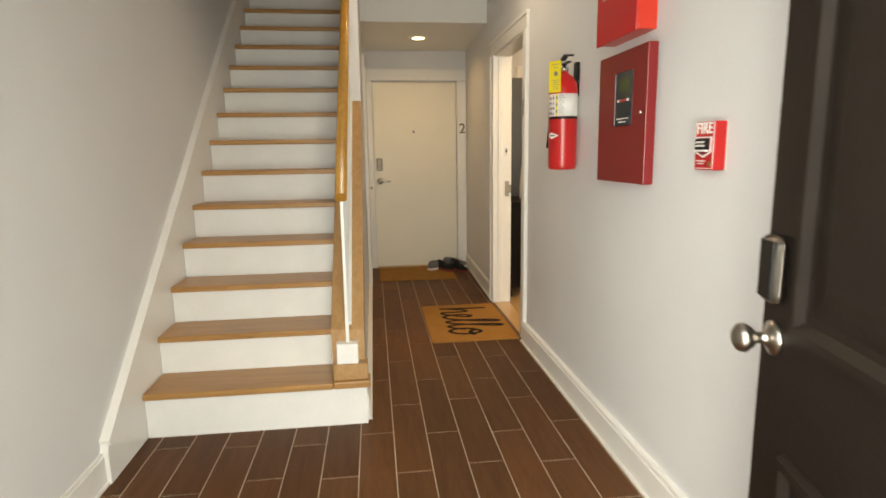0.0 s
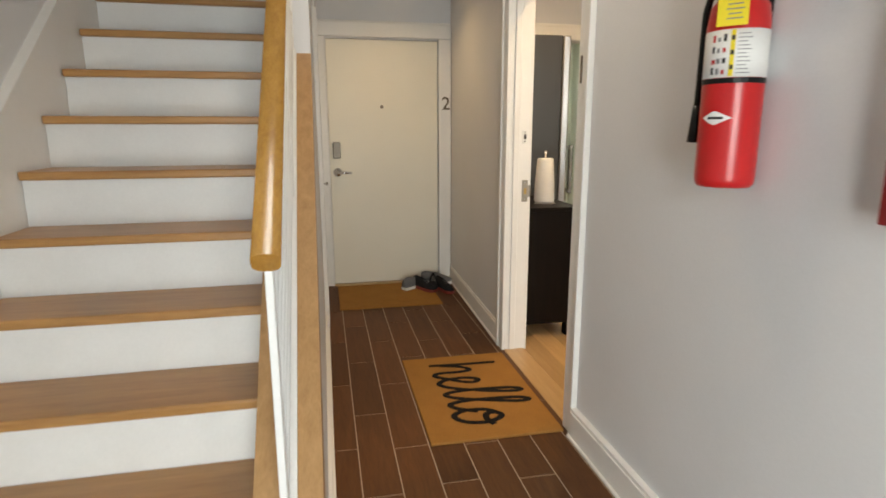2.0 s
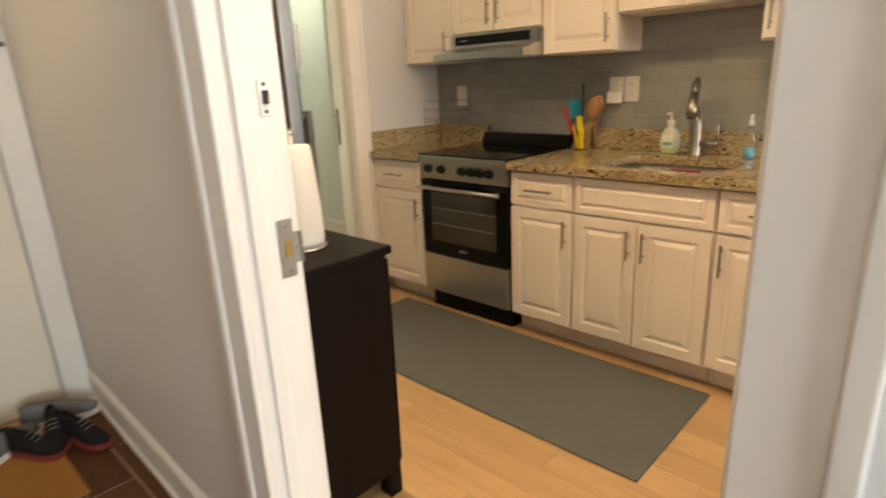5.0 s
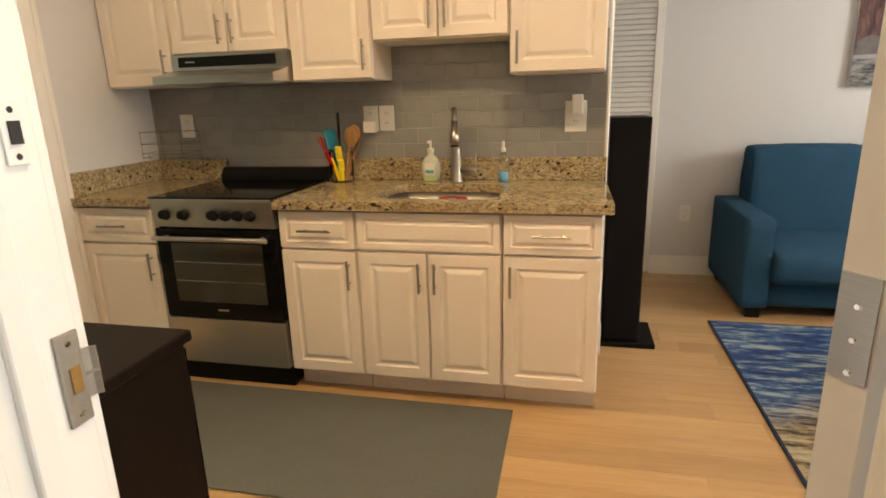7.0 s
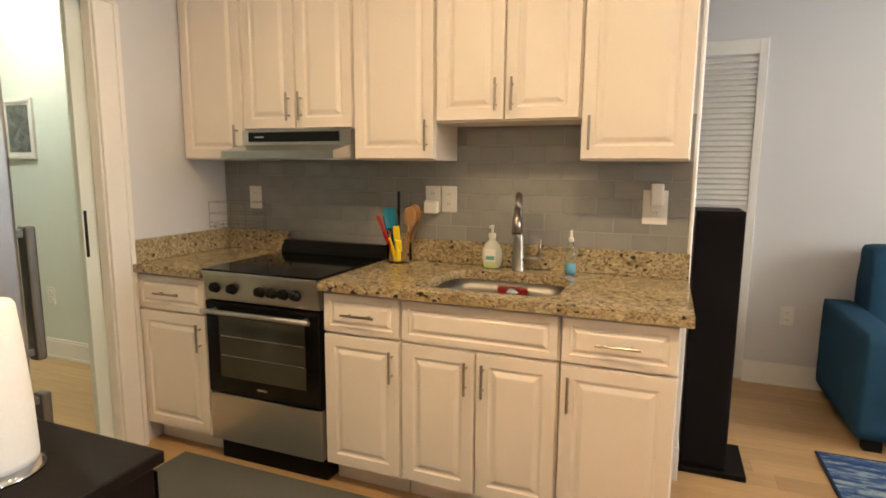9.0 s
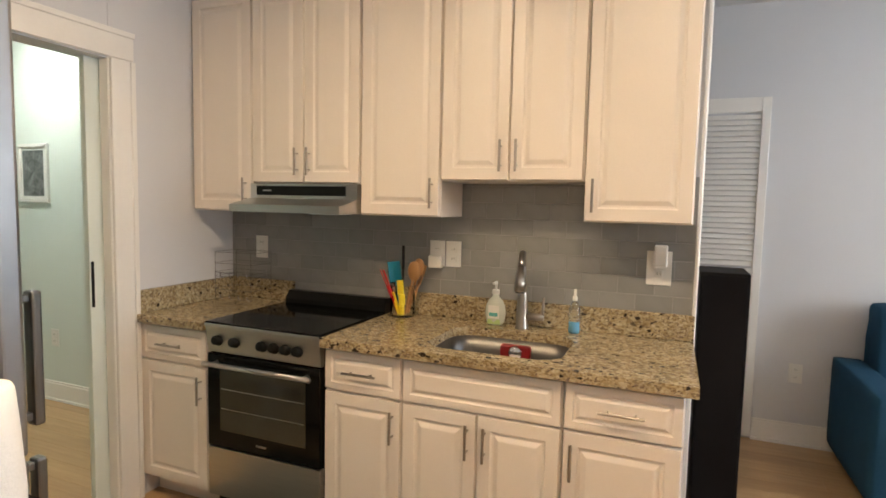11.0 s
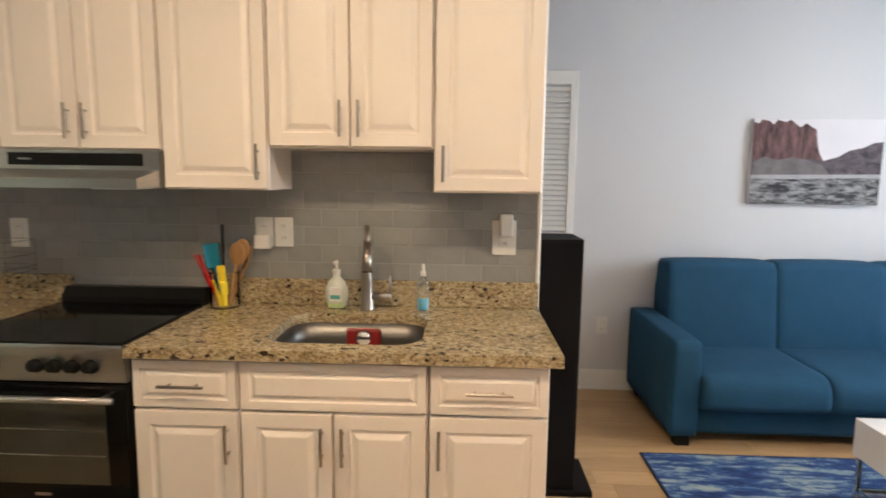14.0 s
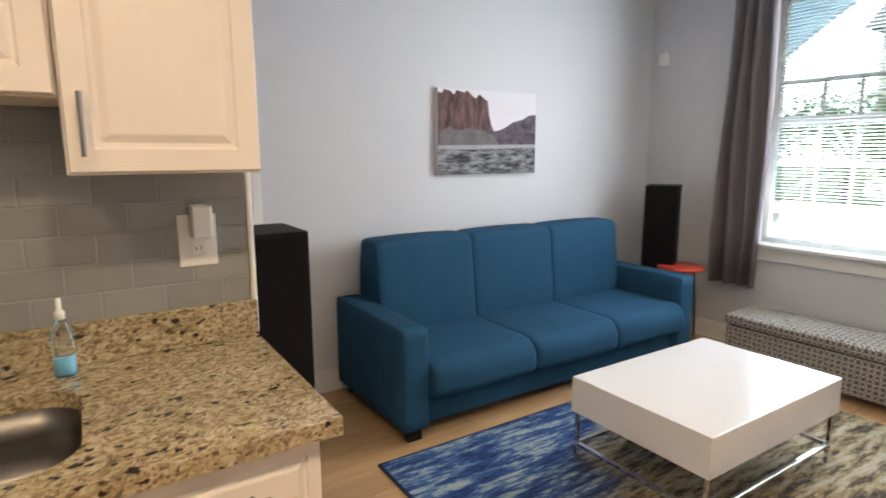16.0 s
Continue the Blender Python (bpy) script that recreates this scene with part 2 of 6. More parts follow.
OAKTREAD = wood("oak_tread_wood", (0.345, 0.155, 0.050), (0.53, 0.275, 0.098), 0.35, (1, 14, 14), 0.14)
OAKCAP = wood("oak_cap_wood", (0.34, 0.18, 0.075), (0.48, 0.28, 0.13), 0.38, (14, 1, 10), 0.05)
RAILWOOD = wood("varnished_rail_wood", (0.34, 0.15, 0.028), (0.50, 0.25, 0.055), 0.27, (14, 1, 10), 0.05, coat=0.15)
PLANK = wood("pale_oak_floor_wood", (0.47, 0.285, 0.135), (0.60, 0.39, 0.20), 0.34, (16, 1, 16), 0.22)
TILE = wood("brown_wood_look_tile", (0.084, 0.031, 0.011), (0.142, 0.055, 0.020), 0.52, (12, 1.2, 12), 0.30, spec=0.2)
GROUT = plain("pale_grout", (0.40, 0.31, 0.235), 0.9, var=0.15, scale=20, bump=0.4)
SPLASH = plain("grey_glazed_tile", (0.285, 0.288, 0.285), 0.14, var=0.05, scale=14, bump=0.12, fine=18, piece=0.14)
SPLASHGROUT = plain("light_tile_grout", (0.30, 0.30, 0.295), 0.85, var=0.08, scale=30, bump=0.3)
GRANITE = granite("speckled_granite")
STEEL = steel("brushed_stainless")
NICKEL = steel("brushed_nickel", (0.40, 0.36, 0.32), 0.28, (60, 60, 60))
DULLNICKEL = plain("satin_nickel", (0.30, 0.27, 0.235), 0.5, metal=0.55, var=0.12, scale=30, bump=0.1)
CHROME = steel("polished_chrome", (0.72, 0.72, 0.74), 0.08, (4, 4, 4))
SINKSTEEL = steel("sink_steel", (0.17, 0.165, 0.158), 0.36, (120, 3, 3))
BLACKGLASS = plain("black_glass", (0.005, 0.005, 0.005), 0.07, var=0.1, bump=0, spec=0.17)
BLACK = plain("black_plastic", (0.006, 0.006, 0.006), 0.38, var=0.2, scale=10, bump=0.1, spec=0.2)
ESPRESSO = wood("espresso_laminate", (0.0045, 0.003, 0.0025), (0.010, 0.006, 0.0045), 0.45, (14, 14, 1), 0.05, spec=0.10)
SPEAKER = plain("black_speaker_vinyl", (0.008, 0.007, 0.007), 0.55, var=0.2, scale=10, bump=0.3, fine=300, spec=0.1)
GRILLE = cloth("black_speaker_cloth", (0.008, 0.007, 0.008), 700)
PRINTGREY = plain("grey_print", (0.22, 0.21, 0.21), 0.6, var=0.2, bump=0)
BRIGHTWHITE = plain("bright_white_plastic", (0.86, 0.86, 0.85), 0.3, var=0.01, bump=0)
DARKWIRE = plain("dark_wire", (0.10, 0.095, 0.09), 0.4, metal=0.7, var=0.1, bump=0)
WHITEPLASTIC = plain("white_plastic", (0.74, 0.73, 0.70), 0.35, var=0.02, bump=0.02)
RED = plain("red_enamel", (0.52, 0.012, 0.014), 0.3, var=0.08, scale=5, bump=0.08)
DARKRED = plain("dark_red_enamel", (0.21, 0.007, 0.010), 0.36, var=0.08, scale=5, bump=0.1)
BRASSY = plain("worn_brass", (0.42, 0.27, 0.10), 0.4, metal=0.8, var=0.2, bump=0.05)
YELLOW = plain("yellow_card", (0.78, 0.60, 0.03), 0.6, var=0.06, bump=0.05)
PAPER = plain("white_label_paper", (0.74, 0.73, 0.70), 0.6, var=0.05, bump=0.05)
INK = plain("dark_ink", (0.015, 0.014, 0.014), 0.6, var=0.1, bump=0)
BRONZE = plain("dark_bronze_numeral", (0.14, 0.11, 0.08), 0.4, metal=0.5, var=0.2, bump=0.05)
COIR = cloth("coir_fibre", (0.31, 0.148, 0.042), 500, 0.14)
RUBBERMAT = cloth("grey_woven_mat", (0.115, 0.118, 0.108), 800, 0.08)
SOFA = cloth("teal_blue_upholstery", (0.021, 0.074, 0.138), 800, 0.12)
CURTAIN = cloth("grey_curtain_cloth", (0.175, 0.155, 0.165), 700, 0.08)
GLOSSWHITE = plain("white_lacquer", (0.80, 0.78, 0.77), 0.1, var=0.015, bump=0, coat=0.6)
PAPERTOWEL = plain("white_paper_towel", (0.80, 0.79, 0.78), 0.95, var=0.04, scale=9, bump=0.5, fine=160)
GLASS = glass("clear_glass", (0.97, 1.0, 0.99))
THINGLASS = glass("thin_jar_glass", (0.99, 1.0, 0.995))
THINGLASS.node_tree.nodes["Principled BSDF"].inputs["IOR"].default_value = 1.12
BULB = glow("warm_lamp_lens", (1.0, 0.86, 0.62), 9.0)

# ---------------------------------------------------------------- the setting
HALLPAINTED = ("wall_hall_left", "wall_hall_front", "wall_hall_right", "wall_hall_end", "wall_stair_right", "wall_stair_front", "wall_stair_back")


def wall(name, pieces, material=None, label="pale grey painted plaster wall"):
    bm = bmesh.new()
    for p in pieces:
        box(bm, *p)
    return solid(name, bm, material or (HALLWALL if name in HALLPAINTED else WALL), label, "wall", "structure")


TOP, HALLTOP, WELL = 2.74, 2.75, 5.2
wall("wall_hall_left", [(-0.91, 0.12, 0, -0.79, 9.6, WELL)])
wall("wall_hall_front", [(-0.79, 0.28, 0, -0.10, 0.44, HALLTOP), (-0.10, 0.28, 2.10, 0.85, 0.44, HALLTOP), (0.85, 0.28, 0, 1.31, 0.44, HALLTOP)])
wall("wall_hall_right", [(1.31, 0.12, 0, 1.43, 4.095, HALLTOP + 0.1), (1.31, 4.095, 2.06, 1.43, 5.045, HALLTOP + 0.1)])
bm = bmesh.new()
prism(bm, [(1.31, 5.045, 0), (1.43, 5.045, 0), (1.43, 6.87, 0), (1.358, 6.87, 0)], (0, 0, HALLTOP + 0.1))
solid("wall_hall_far", bm, HALLWALL, "pale grey painted plaster wall", "wall", "structure")
wall("wall_hall_end", [(0.24, 6.75, 0, 0.32, 6.87, 2.4), (1.25, 6.75, 0, 1.42, 6.87, 2.4), (0.32, 6.75, 2.055, 1.25, 6.87, 2.4), (0.32, 6.80, 0, 1.25, 6.87, 2.055)])
wall("wall_stair_right", [(0.13, 4.445, 0, 0.24, 9.6, WELL), (0.13, 3.2, HALLTOP + 0.1, 0.24, 4.445, WELL)])
wall("wall_stair_front", [(-0.79, 3.08, HALLTOP + 0.1, 0.25, 3.2, WELL)])
wall("wall_stair_back", [(-0.79, 9.48, 0, 0.13, 9.6, WELL)])
bm = bmesh.new()
prism(bm, [(0.222, 2.984, 0), (0.222, 4.445, 0), (0.222, 4.445, 1.53), (0.222, 2.984, 0.19)], (0.018, 0, 0))
solid("wall_under_stair", bm, HALLWALL, "pale grey painted wall below the stair", "wall", "structure")
wall("wall_front", [(1.43, 0.38, 0, 2.76, 0.55, TOP), (4.20, 0.38, 0, 5.17, 0.55, TOP), (2.76, 0.38, 0, 4.20, 0.55, 0.80), (2.76, 0.38, 2.52, 4.20, 0.55, TOP)])
wall("wall_art", [(5.17, 0.38, 0, 5.30, 6.83, TOP)])
wall("wall_partition", [(3.703, 4.262, 0, 3.82, 6.71, TOP)])
wall("wall_kitchen_end", [(1.43, 6.71, 0, 2.03, 6.83, TOP), (2.03, 6.71, 2.08, 2.935, 6.83, TOP), (2.937, 6.71, 0, 5.17, 6.765, TOP), (3.0, 6.765, 0, 5.17, 6.83, TOP)])
wall("wall_corridor", [(3.75, 6.95, 0, 3.87, 9.72, TOP), (1.31, 9.6, 0, 3.75, 9.72, TOP), (1.31, 6.87, 0, 1.43, 9.6, TOP)], GREENWALL, "pale green painted plaster wall")
wall("ceiling_hall", [(-0.79, 0.12, HALLTOP, 1.31, 3.2, HALLTOP + 0.1), (0.24, 3.2, HALLTOP, 1.36, 5.4, HALLTOP + 0.1)], CEIL, "white painted ceiling")
wall("ceiling_soffit", [(0.24, 5.4, 2.375, 1.40, 6.75, HALLTOP + 0.1)], CEIL, "white painted lowered ceiling")
wall("ceiling_stair", [(-0.79, 3.08, WELL, 0.25, 9.6, WELL + 0.1)], CEIL, "white painted ceiling")
wall("ceiling_room", [(1.31, 0.38, TOP, 5.3, 9.72, TOP + 0.1)], CEIL, "white painted ceiling")
for ob in list(bpy.data.objects):
    if ob.name.startswith("ceiling_"):
        ob["category"] = "ceiling"


def board(name, x0, y0, z0, x1, y1, z1, material=None, label="white painted trim", category="trim", bevel=0.004):
    return solid(name, B(x0, y0, z0, x1, y1, z1, bevel, 1), material or TRIM, label, category, "structure")


def base(name, axis, at, a, b, side, extra=0.0):
    """A baseboard with a stepped cap and a shoe, along a wall face."""
    bm = bmesh.new()
    for t0, z0, z1 in ((0.014, 0.0, 0.125), (0.009, 0.125, 0.14), (0.024, 0.0, 0.018)):
        c = sorted((at, at + side * (t0 + extra)))
        if axis == "y":
            box(bm, c[0], a, z0, c[1], b, z1)
        else:
            box(bm, a, c[0], z0, b, c[1], z1)
    return solid(name, bm, TRIM, "white painted baseboard", "baseboard", "structure")


base("baseboard_1", "y", 1.31, 0.44, 4.014, -1, 0.018)
bm = bmesh.new()
for t0, z0, z1 in ((0.014, 0.0, 0.125), (0.009, 0.125, 0.14), (0.024, 0.0, 0.018)):
    prism(bm, [(1.312 - t0, 5.128, z0), (1.32, 5.128, z0), (1.362, 6.722, z0), (1.354 - t0, 6.722, z0)], (0, 0, z1 - z0))
solid("baseboard_2", bm, TRIM, "white painted baseboard", "baseboard", "structure")
base("baseboard_3", "y", 0.24, 3.0, 5.61, 1)
base("baseboard_4", "y", -0.79, 0.44, 2.60, 1)
base("baseboard_5", "y", 5.17, 0.55, 3.828, -1)
base("baseboard_6", "x", 0.55, 1.43, 5.17, 1)
base("baseboard_7", "y", 3.75, 6.96, 9.6, -1)
base("baseboard_8", "y", 5.17, 4.76, 6.71, -1)


def casing(name, axis, face, side, a, b, top, w=0.105, t=0.018, sides=(True, True), foot=0.0):
    """Flat door casing with a raised outer band round an opening."""
    bm = bmesh.new()

    def put(u0, z0, u1, z1, d):
        c = sorted((face, face + side * d))
        if axis == "y":
            box(bm, c[0], u0, z0, c[1], u1, z1, 0.003, 1)
        else:
            box(bm, u0, c[0], z0, u1, c[1], z1, 0.003, 1)
    if sides[0]:
        put(a - w, foot, a, top, t)
        put(a - w - 0.003, foot, a - w + 0.022, top - 0.001, t + 0.008)
    if sides[1]:
        put(b, foot, b + w, top, t)
        put(b + w - 0.022, foot, b + w + 0.003, top - 0.001, t + 0.008)
    put(a - (w if sides[0] else 0), top + 0.002, b + (w if sides[1] else 0), top + w + 0.01, t)
    put(a - (w + 0.003 if sides[0] else 0), top + w - 0.012, b + (w + 0.003 if sides[1] else 0), top + w + 0.013, t + 0.008)
    return solid(name, bm, TRIM, "white painted door casing", "trim", "structure")


def jamb(name, x0, x1, y0, y1, top, stop):
    """Lining of an opening that goes through a wall along x, with its door stop."""
    bm = bmesh.new()
    box(bm, x0, y0, 0, x1, y0 + 0.02, top, 0.002, 1)
    box(bm, x0, y1 - 0.02, 0, x1, y1, top, 0.002, 1)
    box(bm, x0, y0 + 0.02, top - 0.02, x1, y1 - 0.02, top)
    box(bm, stop, y0 + 0.02, 0, stop + 0.035, y0 + 0.032, top - 0.02, 0.002, 1)
    box(bm, stop, y1 - 0.032, 0, stop + 0.035, y1 - 0.02, top - 0.02, 0.002, 1)
    return solid(name, bm, TRIM, "white painted door jamb", "trim", "structure")


casing("trim_1", "y", 1.31, -1, 4.114, 5.028, 2.05, 0.096)
casing("trim_2", "y", 1.43, 1, 4.114, 5.028, 2.05, 0.086)
jamb("trim_3", 1.306, 1.434, 4.094, 5.048, 2.06, 1.335)
bm = bmesh.new()
for a in ((0.242, 0.0, 0.32, 2.064), (1.245, 0.0, 1.35, 2.064), (0.242, 2.066, 1.35, 2.185)):
    box(bm, a[0], 6.72, a[1], a[2], 6.75, a[3], 0.003, 1)
for a in ((0.309, 0.0, 0.3215, 2.07), (1.2435, 0.0, 1.256, 2.07), (0.242, 2.172, 1.35, 2.188)):
    box(bm, a[0], 6.713, a[1], a[2], 6.722, a[3], 0.002, 1)
solid("trim_4", bm, TRIM, "white painted door casing", "trim", "structure")
casing("trim_5", "x", 6.71, -1, 2.03, 2.935, 2.085, 0.115)
board("trim_6", 2.927, 6.706, 0, 2.937, 6.764, 2.085)
board("trim_7", 3.69, 4.245, 0, 3.832, 4.262, TOP)
board("trim_8", 3.684, 4.24, 0.0, 3.84, 4.262, 0.16)
board("trim_9", 3.676, 4.247, 0.92, 3.69, 4.262, 2.5)
board("door_sill", 1.306, 4.114, 0.0, 1.436, 5.028, 0.012, PLANK, "pale oak threshold board")
board("door_sill_2", 0.322, 6.70, 0.0, 1.243, 6.78, 0.018, PLANK, "worn wooden threshold board")
# wall stringer of the stair
bm = bmesh.new()
S0, RUN, RISE, STEPS, FIRST = 2.94, 0.2337, 0.193, 20, 0.228
YE, ZE = S0 + STEPS * RUN, FIRST + (STEPS - 1) * RISE
prism(bm, [(-0.79, 2.60, 0), (-0.79, 3.30, 0), (-0.79, YE, ZE - 0.35), (-0.79, YE, ZE + 0.415), (-0.79, 2.61, 0.175), (-0.79, 2.60, 0.14)], (0.030, 0, 0))
prism(bm, [(-0.79, 2.615, 0.165), (-0.79, YE, ZE + 0.40), (-0.79, YE, ZE + 0.425), (-0.79, 2.60, 0.188)], (0.038, 0, 0))
solid("trim_stringer", bm, TRIM, "white painted stair stringer on the wall", "trim", "structure")

# ---------------------------------------------------------------- stair
stair = thing("staircase", (-0.3, 2.98, 0), "straight stair with oak treads and white risers", "staircase")
XL = -0.757
tread = part("tread", B(XL, S0, FIRST - 0.03, 0.09, S0 + RUN + 0.03, FIRST, 0.006, 2), OAKTREAD, stair, "oak tread")
part("riser", B(XL, S0 + 0.026, 0.0, 0.245, S0 + 0.044, FIRST - 0.03), RISER, stair, "white painted riser")
riser = part("riser", B(XL, S0 + RUN + 0.026, FIRST, 0.09, S0 + RUN + 0.044, FIRST + RISE - 0.03), RISER, stair)
for k in range(1, STEPS):
    again(tread, (0, RUN * k, RISE * k))
    if k > 1:
        again(riser, (0, RUN * (k - 1), RISE * (k - 1)))
part("tread_end", B(0.0915, S0, FIRST - 0.03, 0.262, S0 + 0.10, FIRST + 0.004, 0.006, 2), OAKTREAD, stair)
part("cap_foot", B(0.0925, S0 + 0.022, FIRST + 0.004, 0.252, S0 + 0.10, 0.312, 0.004, 1), OAKCAP, stair, "oak foot of the side cap")
slope = RISE / RUN
CAPY, CAPEND = S0 + 0.075, 4.445
capz = lambda y: 1.645 + (y - CAPEND) * slope
bm = bmesh.new()
prism(bm, [(0.085, CAPY, FIRST), (0.085, CAPEND - 0.004, capz(CAPEND) - 0.12), (0.085, CAPEND - 0.004, capz(CAPEND)), (0.085, CAPY, capz(CAPY))], (0.155, 0, 0))
part("side_cap", bm, OAKCAP, stair, "oak cap along the open side")
bm = bmesh.new()
prism(bm, [(0.13, CAPY, 0.01), (0.13, CAPEND, 0.9), (0.13, CAPEND, capz(CAPEND) - 0.12), (0.13, CAPY, FIRST)], (0.09, 0, 0))
part("side_stringer", bm, RISER, stair)

rail = thing("handrail", (0.165, 2.99, FIRST), "varnished golden wooden handrail over slanting white rods", "handrail")
bm = bmesh.new()
ry0, rz0 = 2.985, 1.105
ang = math.atan(slope)
ends = []
for run in (-0.02, 5.85):
    ring = []
    for k in range(20):
        a = 2 * math.pi * k / 20
        u, v = 0.0275 * math.copysign(abs(math.cos(a)) ** 0.72, math.cos(a)), 0.0265 * math.copysign(abs(math.sin(a)) ** 0.72, math.sin(a))
        ring.append(bm.verts.new((0.160 + u, ry0 + run * math.cos(ang) - v * math.sin(ang), rz0 + run * math.sin(ang) + v * math.cos(ang))))
    ends.append(ring)
for i in range(20):
    bm.faces.new((ends[0][i], ends[0][(i + 1) % 20], ends[1][(i + 1) % 20], ends[1][i])).smooth = True
bm.faces.new(ends[0])
bm.faces.new(ends[1])
part("rail", bm, RAILWOOD, rail)
part("newel_block", B(0.110, S0 + 0.02, 0.312, 0.210, S0 + 0.074, 0.41, 0.004), RISER, rail, "white square newel foot")
for k, yy in enumerate((3.0, 3.80, 4.40)):
    z0 = capz(yy) - 0.006 if k else 0.395
    z1 = rz0 + (yy - ry0) * slope - 0.03
    px = 0.166 if k else 0.160
    bm = bmesh.new()
    box(bm, px - 0.006, yy - 0.014, z0, px + 0.010, yy + 0.014, z1, 0.002, 1)
    part("post", bm, RISER, rail, "" if k else "white flat metal post")
for k in range(1, 7):
    h = 0.006 + 0.095 * k
    rod = tube(bmesh.new(), [(0.162, 3.005, capz(3.005) + h), (0.167, 3.70, capz(3.70) + h), (0.168, 4.41, capz(4.41) + h)], 0.0075, 10)
    part("rod", rod, RISER, rail, "" if k > 1 else "thin white rod parallel to the handrail", True)
bm = bmesh.new()
prism(bm, [(0.150, CAPY + 0.02, capz(CAPY + 0.02) - 0.01), (0.150, CAPEND - 0.01, capz(CAPEND) - 0.015), (0.150, CAPEND - 0.01, capz(CAPEND) + 0.014), (0.150, CAPY + 0.02, capz(CAPY + 0.02) + 0.018)], (0.032, 0, 0))
part("bottom_rail", bm, RISER, rail)

# ---------------------------------------------------------------- doors
door2 = thing("flat_door", (0.77, 6.77, 0), "ivory flat apartment door with lever and keypad lock, closed", "door")
part("leaf", B(0.325, 6.752, 0.02, 1.240, 6.797, 2.05, 0.003), DOORPAINT, door2)
part("peephole", lathe(bmesh.new(), (0.767, 6.752, 1.52), [(0.014, 0), (0.014, 0.003), (0.007, 0.004)], 16, (0, -1, 0)), BRONZE, door2)
part("deadbolt", B(0.35, 6.728, 1.10, 0.414, 6.752, 1.235, 0.008), DULLNICKEL, door2, "brushed metal keypad deadbolt")
part("keypad", B(0.36, 6.725, 1.155, 0.404, 6.729, 1.225, 0.002), DULLNICKEL, door2)
lever = part("rose", lathe(bmesh.new(), (0.385, 6.752, 0.985), [(0.037, 0), (0.037, 0.008), (0.028, 0.014), (0.015, 0.017), (0.015, 0.045)], 20, (0, -1, 0)), CHROME, door2, "", True)
part("lever", tube(bmesh.new(), [(0.385, 6.71, 0.985), (0.40, 6.703, 0.985), (0.45, 6.70, 0.984), (0.50, 6.703, 0.981)], [0.014, 0.014, 0.012, 0.009]), CHROME, lever, "chrome lever handle", True)

E1 = Vector((0.845, 0.47, 0))
E2 = Vector((1.058, 1.392, 0))
ed = (E2 - E1).normalized()
en = Vector((-ed.y, ed.x, 0))
entry = thing("entrance_door", (0.845, 0.47, 0.01), "dark brown panelled entrance door standing open, with nickel knob", "door")
LEN = (E2 - E1).length


def on_door(u, v, d):
    return E1 + ed * u + en * d + Vector((0, 0, 0.015 + v))


bm = bmesh.new()
rings_panel(bm, LEN, 2.06, [(0.0, 0.0)], 0.045, on_door)
part("leaf", bm, DARKDOOR, entry)
for u0, v0, w, h in ((0.13, 0.94, LEN - 0.25, 0.96), (0.13, 0.14, LEN - 0.25, 0.58)):
    bm = bmesh.new()
    rings_panel(bm, w, h, [(0.0, 0.001), (0.006, 0.016), (0.022, 0.016), (0.036, 0.002), (0.050, 0.001), (0.10, 0.010)], 0.001, lambda u, v, d, u0=u0, v0=v0: on_door(u0 + u, v0 + v, d))
    part("panel", bm, DARKDOOR, entry)
kn = on_door(LEN - 0.05, 0.93 - 0.015, 0)
part("knob", lathe(bmesh.new(), kn, [(0.033, 0), (0.033, 0.006), (0.02, 0.012), (0.011, 0.02), (0.011, 0.034), (0.02, 0.042), (0.028, 0.054), (0.026, 0.066), (0.015, 0.073), (0.002, 0.075)], 24, en), NICKEL, entry, "brushed nickel door knob", True)
dk = on_door(LEN - 0.048, 1.062 - 0.015, 0)
bm = bmesh.new()
q = Matrix.Translation(dk) @ Matrix(((ed.x, 0, en.x, 0), (ed.y, 0, en.y, 0), (0, 1, 0, 0), (0, 0, 0, 1)))
box(bm, -0.033, -0.062, 0, 0.033, 0.062, 0.024, 0.018, 4)
bmesh.ops.transform(bm, matrix=q, verts=bm.verts)
bolt = part("deadbolt", bm, NICKEL, entry, "brushed nickel deadbolt cover", True)
bm = B(-0.026, -0.054, 0.0215, 0.026, 0.054, 0.0262, 0.002)
bmesh.ops.transform(bm, matrix=q, verts=bm.verts)
part("bolt_face", bm, BLACK, bolt, "black face plate")
bm = bmesh.new()
for v in (0.93, 1.075):
    rings_panel(bm, 0.026, 0.06, [(0.0, 0.0)], 0.002, lambda u, w, d, v=v: E2 + en * (-0.036 + u) + ed * (0.001 + d) + Vector((0, 0, v - 0.03 + w)))
part("latch_plate", bm, NICKEL, entry)


